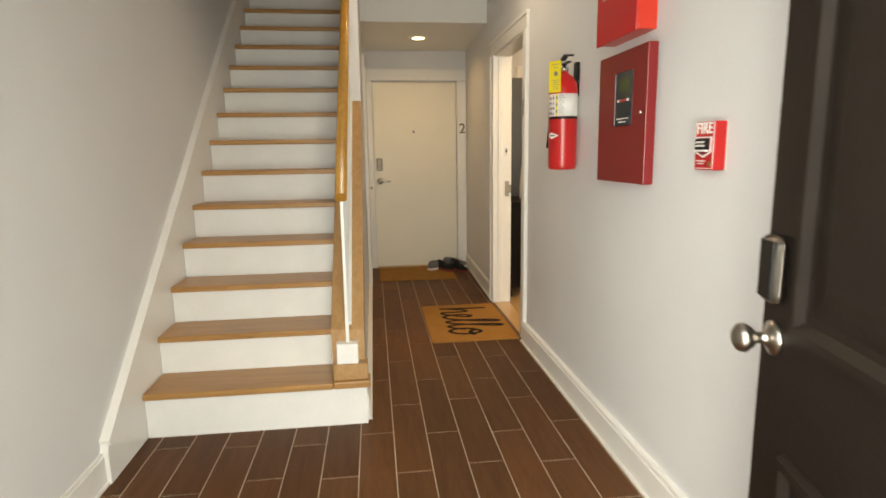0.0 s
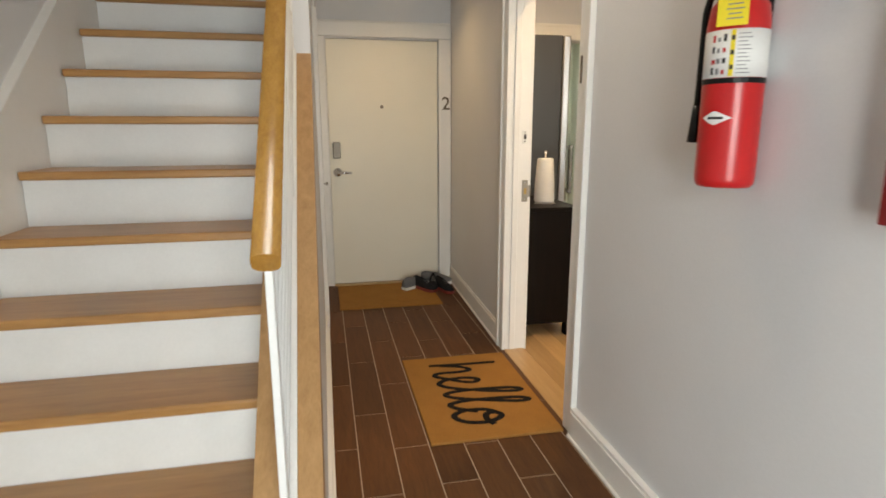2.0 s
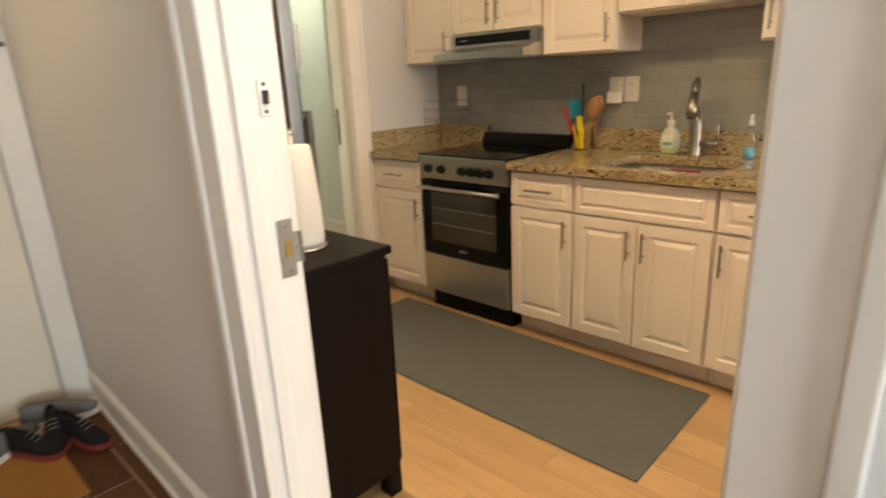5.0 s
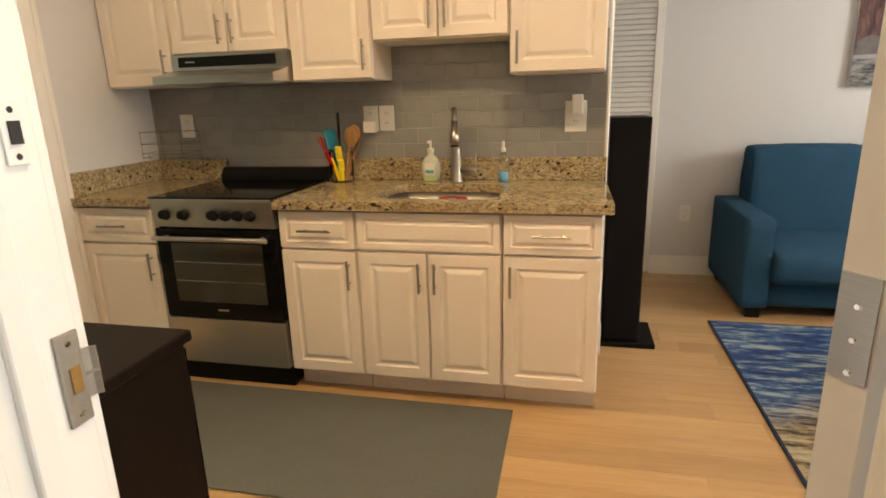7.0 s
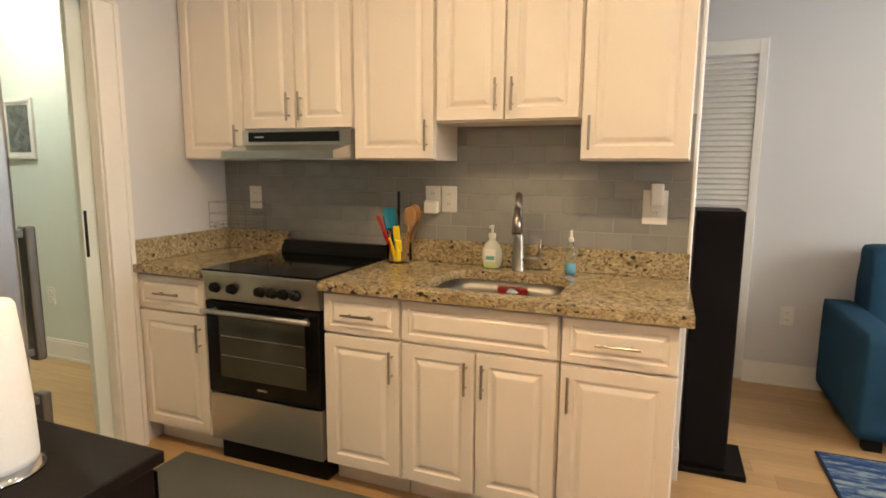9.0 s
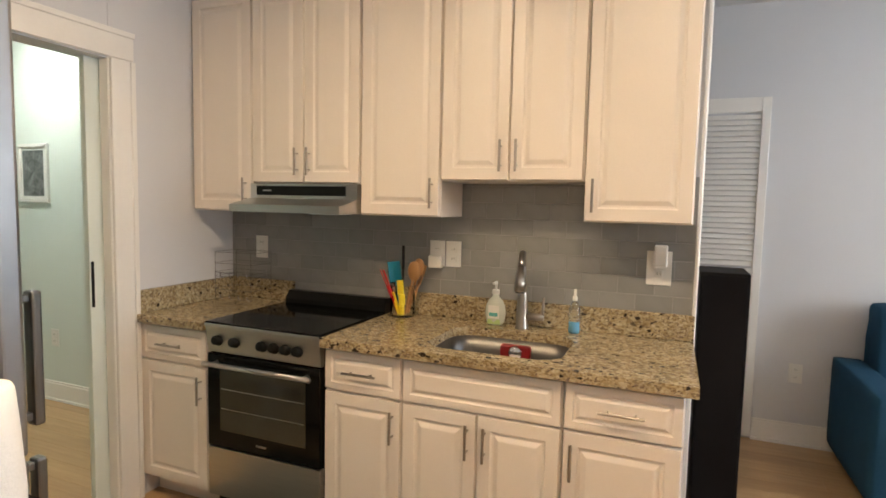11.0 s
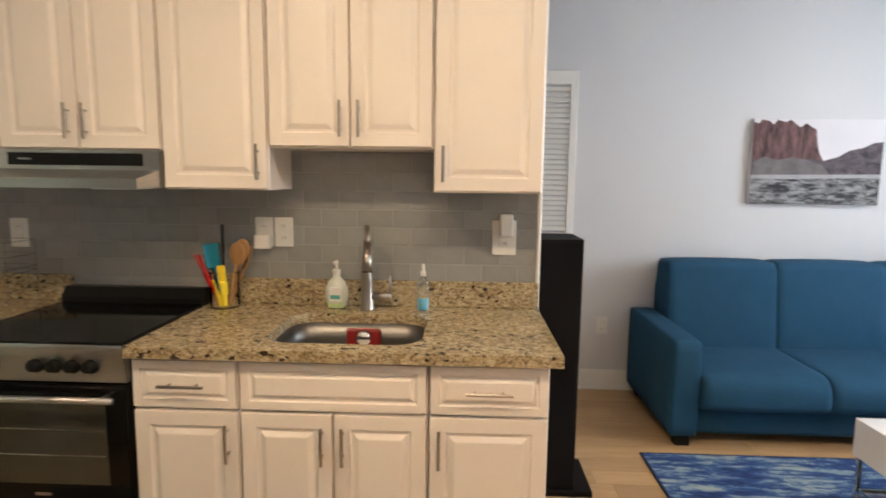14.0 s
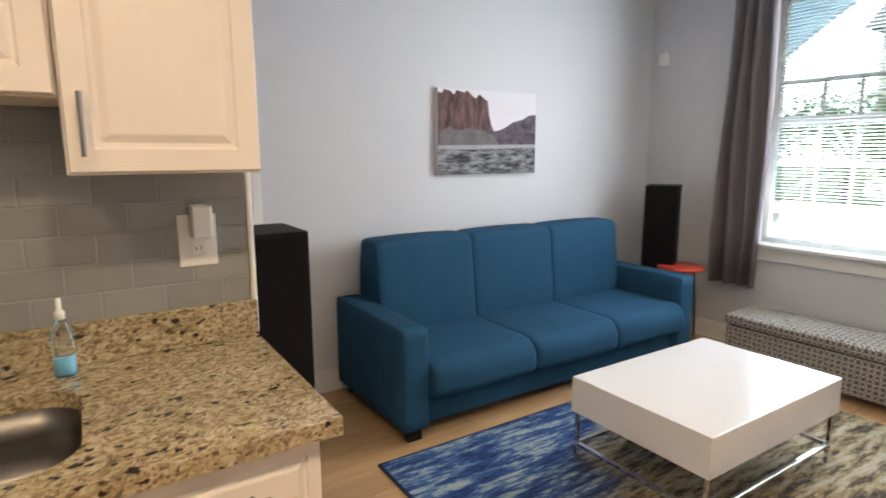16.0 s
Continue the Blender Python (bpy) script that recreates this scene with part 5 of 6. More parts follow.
def shoe(x, y, rz, body, sole, label):
    """A trainer: sole, upper with an opening, tongue and laces."""
    s = thing("shoe", (x, y, 0.02), label, "shoe", "shoes by the door")
    s.rotation_euler.z = radians(rz)
    origin[s] = Vector((0, 0, 0))
    sl, up = bmesh.new(), bmesh.new()
    prof = [(-0.13, 0.030, 0.07), (-0.10, 0.037, 0.085), (-0.05, 0.035, 0.08), (0.0, 0.036, 0.075), (0.05, 0.043, 0.058), (0.09, 0.043, 0.045), (0.12, 0.034, 0.035), (0.138, 0.018, 0.025)]
    so, top = [], []
    for px, w, h in prof:
        so.append([sl.verts.new((px, sx * w, z)) for sx, z in ((-1, 0), (1, 0), (1, 0.024), (-1, 0.024))])
        top.append([up.verts.new((px, w * 0.95 * math.cos(a) * (1 - 0.25 * max(0, math.sin(a))), 0.022 + h * math.sin(a))) for a in (math.pi, math.pi * 0.8, math.pi * 0.6, math.pi * 0.4, math.pi * 0.2, 0)])
    for a, b in zip(so, so[1:]):
        for i in range(4):
            sl.faces.new((a[i], a[(i + 1) % 4], b[(i + 1) % 4], b[i]))
    sl.faces.new(so[0])
    sl.faces.new(so[-1])
    for k, (a, b) in enumerate(zip(top, top[1:])):
        for i in range(5):
            if not (i == 2 and k in (1, 2)):
                up.faces.new((a[i], a[i + 1], b[i + 1], b[i]))
    up.faces.new(top[0])
    up.faces.new(top[-1])
    part("sole", sl, sole, s)
    u = part("upper", up, body, s, "", True)
    mod = u.modifiers.new("thickness", "SOLIDIFY")
    mod.thickness = 0.004
    part("lining", B(-0.10, -0.02, 0.03, 0.0, 0.02, 0.05, 0.01), INK, s)
    for i in range(3):
        part("lace", tube(bmesh.new(), [(0.015 + 0.02 * i, -0.018, 0.088 - 0.009 * i), (0.02 + 0.02 * i, 0, 0.096 - 0.009 * i), (0.015 + 0.02 * i, 0.018, 0.088 - 0.009 * i)], 0.0025, 6), SHOEGREY, s)


SHOEGREY = cloth("grey_shoe_mesh", (0.16, 0.16, 0.165), 600)
SHOEBLACK = cloth("black_shoe_mesh", (0.016, 0.015, 0.016), 600)
REDSOLE = plain("dull_red_sole", (0.20, 0.03, 0.02), 0.6)
shoe(0.99, 6.50, 35, SHOEGREY, PAPER, "grey trainer lying on the far doormat")
shoe(1.05, 6.42, -58, SHOEBLACK, REDSOLE, "black trainer with dull red sole on the far doormat")
shoe(1.14, 6.46, -100, SHOEBLACK, REDSOLE, "black trainer with dull red sole on the far doormat")
shoe(1.21, 6.36, -72, SHOEBLACK, REDSOLE, "black trainer with dull red sole beside the baseboard")
shoe(1.19, 6.60, -20, SHOEGREY, PAPER, "worn grey trainer in the corner by the door")

# ---------------------------------------------------------------- living room
sofa = thing("sofa", (4.7, 2.27, 0), "teal blue upholstered three-seat sofa bed", "sofa")


def soft(x0, y0, z0, x1, y1, z1, r, puff=(0, 0, 0), cuts=6):
    """A padded block: rounded edges and gently swollen faces."""
    bm = B(x0, y0, z0, x1, y1, z1)
    bmesh.ops.subdivide_edges(bm, edges=bm.edges, cuts=cuts, use_grid_fill=True)
    c = Vector(((x0 + x1) / 2, (y0 + y1) / 2, (z0 + z1) / 2))
    h = Vector(((x1 - x0) / 2, (y1 - y0) / 2, (z1 - z0) / 2))
    for v in bm.verts:
        d = v.co - c
        q = Vector([max(-h[i] + r, min(h[i] - r, d[i])) for i in range(3)])
        e = d - q
        if e.length > 1e-9:
            d = q + e.normalized() * min(r, e.length)
        n = [d[i] / h[i] for i in range(3)]
        for i in range(3):
            f = (1 - n[(i + 1) % 3] ** 2) * (1 - n[(i + 2) % 3] ** 2)
            d[i] += puff[i] * f * (1 if n[i] > 0 else -1) * abs(n[i])
        v.co = c + d
    return bm


Y0, Y1 = 1.10, 3.43
for a, b in ((Y0, Y0 + 0.155), (Y1 - 0.155, Y1)):
    part("arm", soft(4.29, a, 0.07, 5.13, b, 0.605, 0.018, (0.003, 0.004, 0.004), 8), SOFA, sofa, "", True)
part("base", soft(4.34, Y0 + 0.155, 0.07, 5.0, Y1 - 0.155, 0.27, 0.012), SOFA, sofa, "", True)
part("back_frame", soft(4.98, Y0 + 0.155, 0.1, 5.13, Y1 - 0.155, 0.86, 0.03), SOFA, sofa, "", True)
w = (Y1 - Y0 - 0.31) / 3


def bolster(profile, y0, y1):
    """An upholstered length with a given side profile of (x, z), drawn in at its two seams."""
    bm = bmesh.new()
    cx, cz = sum(p[0] for p in profile) / len(profile), sum(p[1] for p in profile) / len(profile)
    rings = []
    for k, (yy, inset) in enumerate(((y0, 0.045), (y0 + 0.002, 0.020), (y0 + 0.010, 0.007), (y0 + 0.05, 0.0), (y0 + (y1 - y0) * 0.35, -0.005), (y0 + (y1 - y0) * 0.65, -0.005), (y1 - 0.05, 0.0), (y1 - 0.010, 0.007), (y1 - 0.002, 0.020), (y1, 0.045))):
        ring = []
        for x, z in profile:
            d = Vector((x - cx, z - cz))
            d = d - d.normalized() * inset
            ring.append(bm.verts.new((cx + d.x, yy, cz + d.y)))
        rings.append(ring)
    n = len(profile)
    for p, q in zip(rings, rings[1:]):
        for i in range(n):
            bm.faces.new((p[i], p[(i + 1) % n], q[(i + 1) % n], q[i]))
    bm.faces.new(rings[0])
    bm.faces.new(rings[-1])
    return bm


def oblong(x0, z0, x1, z1, r, n=6):
    """Side profile with its four corner radii, from the low front round over the top."""
    out = []
    for cx, cz, a, rr in ((x0 + r[0], z0 + r[0], 180, r[0]), (x1 - r[1], z0 + r[1], 270, r[1]), (x1 - r[2], z1 - r[2], 0, r[2]), (x0 + r[3], z1 - r[3], 90, r[3])):
        out += [(cx + rr * math.cos(radians(a + 90 * i / n)), cz + rr * math.sin(radians(a + 90 * i / n))) for i in range(n + 1)]
    return out


seat_side = oblong(4.232, 0.232, 4.94, 0.43, (0.055, 0.01, 0.02, 0.10))
back_side = [(x + (z - 0.40) * 0.11 - 0.02, z) for x, z in oblong(4.83, 0.38, 5.06, 0.957, (0.02, 0.01, 0.05, 0.045))]
for i in range(3):
    a = Y0 + 0.155 + i * w
    part("seat_cushion", bolster(seat_side, a, a + w), SOFA, sofa, "", True)
    part("back_cushion", bolster(back_side, a, a + w), SOFA, sofa, "", True)
for px in (4.33, 5.05):
    for py in (Y0 + 0.05, Y1 - 0.13):
        part("foot", B(px, py, 0.0, px + 0.06, py + 0.08, 0.075, 0.004), BLACK, sofa)

tbl = thing("coffee_table", (3.405, 2.325, 0.012), "white lacquer block coffee table on thin chrome legs", "coffee table")
TX0, TX1, TY0, TY1 = 3.062, 3.752, 1.82, 2.832
part("top_block", B(TX0, TY0, 0.268, TX1, TY1, 0.437, 0.003, 2), GLOSSWHITE, tbl)
s = 0.018
for px in (TX0 + 0.012, TX1 - 0.012 - s):
    for py in (TY0 + 0.012, TY1 - 0.012 - s):
        part("leg", B(px, py, 0.016, px + s, py + s, 0.268, 0.002), CHROME, tbl)
for px in (TX0 + 0.012, TX1 - 0.012 - s):
    part("stretcher", B(px, TY0 + 0.012 + s, 0.10, px + s, TY1 - 0.012 - s, 0.10 + s, 0.002), CHROME, tbl)
for py in (TY0 + 0.012, TY1 - 0.012 - s):
    part("stretcher", B(TX0 + 0.012 + s, py, 0.10, TX1 - 0.012 - s, py + s, 0.10 + s, 0.002), CHROME, tbl)

m, t, p = nodes("distressed_blue_rug_pile")
at = place(t, (1, 1, 1))
streak = noise_of(t, place(t, (9.0, 1.5, 1)), 2.2, 14, 0.80, 0.0)
patch = noise_of(t, at, 1.3, 5, 0.6, 0.6)
pile = noise_of(t, at, 260, 2)
sep = t.nodes.new("ShaderNodeSeparateXYZ")
t.links.new(at, sep.inputs[0])
blue = ramp(t, streak, ((0.36, (0.006, 0.012, 0.045)), (0.45, (0.012, 0.045, 0.19)), (0.51, (0.035, 0.11, 0.29)), (0.56, (0.30, 0.40, 0.46)), (0.66, (0.50, 0.49, 0.42))))
sand = ramp(t, streak, ((0.38, (0.022, 0.020, 0.022)), (0.46, (0.10, 0.085, 0.07)), (0.50, (0.34, 0.26, 0.13)), (0.56, (0.44, 0.40, 0.31)), (0.68, (0.54, 0.51, 0.45))))
mr = t.nodes.new("ShaderNodeMath")
mr.operation = "MULTIPLY_ADD"
t.links.new(sep.outputs["Y"], mr.inputs[0])
mr.inputs[1].default_value = 0.20
mx = t.nodes.new("ShaderNodeMath")
mx.operation = "MULTIPLY_ADD"
t.links.new(sep.outputs["X"], mx.inputs[0])
mx.inputs[1].default_value = 0.50
t.links.new(patch, mx.inputs[2])
t.links.new(mx.outputs[0], mr.inputs[2])
c = mixed(t, ramp(t, mr.outputs[0], ((0.52, (1, 1, 1)), (0.70, (0, 0, 0)))), blue, sand)
c = mixed(t, 1.0, c, ramp(t, pile, ((0.3, (0.72,) * 3), (0.7, (1.0,) * 3))), "MULTIPLY")
t.links.new(c, p.inputs["Base Color"])
p.inputs["Roughness"].default_value = 0.97
bumped(t, p, pile, 0.6)
RUG = m
rug = thing("area_rug", (3.45, 2.42, 0.002), "distressed blue and beige abstract area rug", "rug")
part("carpet_field", B(2.70, 1.16, 0.003, 4.21, 3.595, 0.013, 0.003), RUG, rug)
part("binding", B(2.69, 3.593, 0.003, 4.222, 3.607, 0.0125, 0.002), cloth("navy_binding", (0.02, 0.03, 0.07)), rug, "navy edge binding")
part("binding", B(4.208, 1.16, 0.003, 4.222, 3.593, 0.0125, 0.002), bpy.data.materials["navy_binding"], rug)


def tower(x0, y0, x1, y1, h, label, ox=0.0, oy=0.0):
    """A floor-standing loudspeaker: cabinet, cloth grille and plinth."""
    s = thing("tower_speaker", ((x0 + x1) / 2, (y0 + y1) / 2, 0), label, "speaker")
    part("cabinet", B(x0 + 0.012, y0, 0.03, x1, y1, h, 0.004), SPEAKER, s)
    part("grille", B(x0, y0 + 0.008, 0.05, x0 + 0.012, y1 - 0.008, h - 0.012, 0.004), GRILLE, s, "black cloth grille")
    part("plinth", B(x0 - 0.03 + ox, y0 - 0.085, 0.0, x1 + 0.03, y1 + 0.03, 0.03, 0.006), SPEAKER, s)
    return s


tower(3.785, 4.04, 4.07, 4.232, 1.20, "tall black tower speaker beside the kitchen partition", 0.025)
sp = tower(0, 0, 0.28, 0.24, 1.205, "tall black tower speaker in the window corner")
sp.matrix_world = pose(4.78, 0.83, 0, 0, 0, 120) @ Matrix.Translation((0, 0, 0))
for o in sp.children:
    o.location = (0.0, 0.0, 0)
stool = thing("round_stool", (4.74, 0.86, 0), "round red stool top on slim metal legs", "stool")
part("seat", lathe(bmesh.new(), (4.58, 1.0 - 0.16, 0.575), [(0.165, 0), (0.175, 0.008), (0.172, 0.02), (0.16, 0.026), (0.002, 0.028)], 32), plain("red_orange_lacquer", (0.55, 0.05, 0.025), 0.3, bump=0.02), stool, "", True)
for i in range(4):
    a = radians(45 + 90 * i)
    part("leg", tube(bmesh.new(), [(4.58 + 0.10 * math.cos(a), 0.84 + 0.10 * math.sin(a), 0.575), (4.58 + 0.13 * math.cos(a), 0.84 + 0.13 * math.sin(a), 0.0)], 0.009, 8), CHROME, stool)

# bench with a lattice weave
m, t, p = nodes("lattice_print_fabric")
at = place(t, (1, 1, 1))
sep = t.nodes.new("ShaderNodeSeparateXYZ")
t.links.new(at, sep.inputs[0])


def calc(op, a, b=None, c=None):
    n = t.nodes.new("ShaderNodeMath")
    n.operation = op
    for i, v in enumerate((a, b, c)):
        if v is None:
            continue
        if isinstance(v, (int, float)):
            n.inputs[i].default_value = v
        else:
            t.links.new(v, n.inputs[i])
    return n.outputs[0]


up = calc("ADD", sep.outputs["Z"], sep.outputs["Y"])
k = 2 * math.pi / 0.066
lat = calc("ADD", calc("COSINE", calc("MULTIPLY", sep.outputs["X"], k)), calc("COSINE", calc("MULTIPLY", up, k * 1.1)))
ring = calc("ABSOLUTE", calc("SUBTRACT", calc("ABSOLUTE", lat), 0.75))
weave = noise_of(t, at, 420, 2)
c = ramp(t, ring, ((0.26, (0.62, 0.60, 0.56)), (0.40, (0.15, 0.125, 0.105))))
c = mixed(t, 1.0, c, ramp(t, weave, ((0.3, (0.75,) * 3), (0.7, (1.0,) * 3))), "MULTIPLY")
t.links.new(c, p.inputs["Base Color"])
p.inputs["Roughness"].default_value = 0.95
bumped(t, p, weave, 0.4)
LATTICE = m
bench = thing("storage_bench", (3.4, 0.81, 0), "long storage bench in brown and white lattice fabric", "bench")
part("chest", soft(2.72, 0.615, 0.05, 4.10, 1.0, 0.285, 0.012), LATTICE, bench)
part("lid", soft(2.71, 0.605, 0.289, 4.11, 1.01, 0.365, 0.022, (0.002, 0.002, 0.008)), LATTICE, bench, "padded lid")
for px in (2.75, 4.02):
    for py in (0.64, 0.94):
        part("foot", B(px, py, 0, px + 0.05, py + 0.045, 0.052, 0.004), BLACK, bench)

# canvas print with a desert butte
art = thing("canvas_print", (5.15, 2.27, 1.31), "unframed canvas print of a red desert butte", "picture")
AX, AY0, AY1, AZ0, AZ1 = 5.137, 1.855, 2.69, 1.312, 1.868
SKYC = plain("printed_pale_sky", (0.72, 0.69, 0.73), 0.8, var=0.06, scale=3, bump=0.2, fine=300)
part("canvas", B(AX + 0.001, AY0, AZ0, 5.169, AY1, AZ1, 0.003), SKYC, art)


def ink(name, lo, hi, stretch, scale, ends=(0.38, 0.62)):
    """Printed picture ground with streaks of two tones."""
    m, t, p = nodes(name)
    g = noise_of(t, place(t, stretch), scale, 7, 0.68, 0.4)
    t.links.new(ramp(t, g, ((ends[0], lo), (ends[1], hi))), p.inputs["Base Color"])
    p.inputs["Roughness"].default_value = 0.8
    return m


CLIFF = ink("printed_red_rock", (0.045, 0.022, 0.028), (0.20, 0.105, 0.10), (1, 3.2, 0.8), 9)
HILL = ink("printed_dark_hill", (0.045, 0.035, 0.048), (0.15, 0.12, 0.14), (1, 1, 1.6), 14)
FIELD = ink("printed_scrub", (0.03, 0.03, 0.036), (0.30, 0.30, 0.31), (1, 0.7, 2.4), 16, (0.42, 0.60))


def printed(name, outline, d, mat):
    bm = prism(bmesh.new(), [(AX - d, AY1 - u * (AY1 - AY0), AZ0 + v * (AZ1 - AZ0)) for u, v in outline], (d, 0, 0))
    part(name, bm, mat, art)


top = [(0.0, 0.96), (0.04, 0.94), (0.06, 0.99), (0.12, 0.97), (0.15, 0.93), (0.18, 0.985), (0.25, 0.96), (0.28, 0.99), (0.33, 0.93), (0.36, 0.90), (0.40, 0.95), (0.45, 0.90), (0.48, 0.88), (0.50, 0.70), (0.52, 0.60)]
printed("print_cliff", [(0.0, 0.36)] + top + [(0.55, 0.52), (0.55, 0.36)], 0.0006, CLIFF)
printed("print_hill", [(0.0, 0.34), (0.0, 0.52), (0.2, 0.50), (0.4, 0.54), (0.56, 0.52), (0.66, 0.56), (0.75, 0.64), (0.85, 0.67), (0.93, 0.73), (1.0, 0.74), (1.0, 0.34)], 0.0011, HILL)
printed("print_slope", [(0.02, 0.34), (0.02, 0.50), (0.10, 0.56), (0.2, 0.52), (0.3, 0.55), (0.42, 0.53), (0.55, 0.46), (0.62, 0.34)], 0.0014, plain("printed_grey_slope", (0.15, 0.135, 0.14), 0.8, var=0.35, scale=18, bump=0.2))
printed("print_track", [(0, 0.30), (0, 0.345), (1, 0.365), (1, 0.31)], 0.0016, plain("printed_pale_track", (0.36, 0.35, 0.37), 0.8, var=0.2, scale=20))
printed("print_scrub", [(0, 0), (0, 0.305), (0.3, 0.30), (0.6, 0.315), (1, 0.32), (1, 0)], 0.0021, FIELD)

sens = thing("wall_sensor", (5.03, 0.56, 2.2), "small white wall sensor near the corner", "sensor")
part("body", prism(bmesh.new(), [(5.003, 0.549, 2.155), (5.067, 0.549, 2.155), (5.06, 0.549, 2.24), (5.01, 0.549, 2.24)], (0, 0.055, 0)), BRIGHTWHITE, sens)
part("bracket", B(5.02, 0.549, 2.238, 5.05, 0.575, 2.262, 0.003), WHITEPLASTIC, sens)
sw = thing("light_switch", (0.25, 5.5, 1.2), "white light switch plate on the hall wall", "switch")
part("plate", B(0.239, 5.42, 1.09, 0.246, 5.50, 1.215, 0.002), WHITEPLASTIC, sw)
part("rocker", B(0.245, 5.445, 1.12, 0.2495, 5.475, 1.185, 0.002), WHITEPLASTIC, sw)
plate(3.603, 0.458, 0.075, 0.12, "white double socket low on the grey wall", 5.17)
plate(8.385, 0.458, 0.075, 0.12, "white double socket low on the green wall", 3.75)


def framed(y, z, w, h):
    f = thing("framed_photo", (3.74, y, z), "small black and white photo in a white frame", "picture", "corridor photos")
    part("frame", rings_panel(bmesh.new(), w, h, [(0, 0.018), (0.003, 0.02), (0.024, 0.02), (0.027, 0.010)], 0.0, lambda u, v, d: Vector((3.749 - d, y - w / 2 + u, z - h / 2 + v))), WHITEPLASTIC, f, "white frame")
    part("mount", B(3.7375, y - w / 2 + 0.027, z - h / 2 + 0.027, 3.739, y + w / 2 - 0.027, z + h / 2 - 0.027), PAPER, f)
    part("photo", B(3.7362, y - w / 2 + 0.045, z - h / 2 + 0.045, 3.7376, y + w / 2 - 0.045, z + h / 2 - 0.045), plain("grey_photo_print", (0.13, 0.14, 0.14), 0.4, var=0.85, scale=17, bump=0, fine=45), f, "grey photo")


framed(8.545, 1.62, 0.31, 0.41)
framed(9.05, 1.62, 0.31, 0.41)

# ---------------------------------------------------------------- window
win = tagged(new("window_1"), "tall white sash window with lowered blinds", "window", "", "structure")
origin[win] = Vector((0, 0, 0))
WX0, WX1, WZ0, WZ1 = 2.76, 4.20, 0.80, 2.52
f = bmesh.new()
for a in ((WX0, WZ0, WX0 + 0.045, WZ1), (WX1 - 0.045, WZ0, WX1, WZ1), (WX0 + 0.045, WZ0, WX1 - 0.045, WZ0 + 0.05), (WX0 + 0.045, WZ1 - 0.05, WX1 - 0.045, WZ1), (WX0 + 0.045, 1.64, WX1 - 0.045, 1.69)):
    box(f, a[0], 0.40, a[1], a[2], 0.45, a[3], 0.004, 1)
part("window_frame", f, TRIM, win)
pane = part("pane", B(WX0 + 0.045, 0.42, WZ0 + 0.05, WX1 - 0.045, 0.424, 1.64), GLASS, win)
pane2 = part("pane", B(WX0 + 0.045, 0.42, 1.69, WX1 - 0.045, 0.424, WZ1 - 0.05), GLASS, win)
pane.visible_shadow = pane2.visible_shadow = False
for px in (3.017, 3.234, 3.451, 3.668, 3.885):
    part("muntin", B(px - 0.011, 0.413, WZ0 + 0.05, px + 0.011, 0.431, 1.64, 0.003), TRIM, win)
    part("muntin", B(px - 0.011, 0.413, 1.69, px + 0.011, 0.431, 1.93, 0.003), TRIM, win)
for zz in (1.378, 1.93):
    part("muntin", B(WX0 + 0.045, 0.411, zz - 0.014, WX1 - 0.045, 0.433, zz + 0.014, 0.003), TRIM, win)
part("window_sill", B(WX0 - 0.09, 0.45, WZ0 - 0.022, WX1 + 0.09, 0.60, WZ0 + 0.004, 0.006), TRIM, win)
part("apron", B(WX0 - 0.06, 0.549, WZ0 - 0.115, WX1 + 0.06, 0.567, WZ0 - 0.022, 0.004), TRIM, win)
for a in ((WX0 - 0.08, WZ0, WX0, WZ1 + 0.09), (WX1, WZ0, WX1 + 0.08, WZ1 + 0.09), (WX0, WZ1, WX1, WZ1 + 0.09)):
    part("window_casing", B(a[0], 0.549, a[1] + 0.004, a[2], 0.568, a[3], 0.003), TRIM, win)
blind = thing("window_blind", (3.445, 0.49, WZ1), "white horizontal slat blind, slats open", "blind")
BLINDW = plain("white_blind_slat", (0.80, 0.84, 0.86), 0.4, var=0.02, bump=0)
BLINDW.node_tree.nodes["Principled BSDF"].inputs["Transmission Weight"].default_value = 0.7
BLINDW.node_tree.nodes["Principled BSDF"].inputs["IOR"].default_value = 1.05
part("headrail", B(WX0 + 0.05, 0.47, WZ1 - 0.05, WX1 - 0.05, 0.515, WZ1 - 0.004, 0.004), BLINDW, blind)
sl = part("slat", prism(bmesh.new(), [(WX0 + 0.055, 0.479, 0.868), (WX0 + 0.055, 0.491, 0.8725), (WX0 + 0.055, 0.504, 0.874), (WX0 + 0.055, 0.504, 0.8732), (WX0 + 0.055, 0.491, 0.8717), (WX0 + 0.055, 0.479, 0.8672)], (WX1 - WX0 - 0.11, 0, 0)), BLINDW, blind)
for i in range(1, 72):
    again(sl, (0, 0, 0.0222 * i))
part("bottom_rail", B(WX0 + 0.055, 0.48, 0.835, WX1 - 0.055, 0.503, 0.85, 0.004), BLINDW, blind)
for px in (2.95, 3.45, 3.93):
    part("ladder_cord", C((px, 0.491, 0.85), (px, 0.491, WZ1 - 0.05), 0.0014, None, 6), BLINDW, blind)

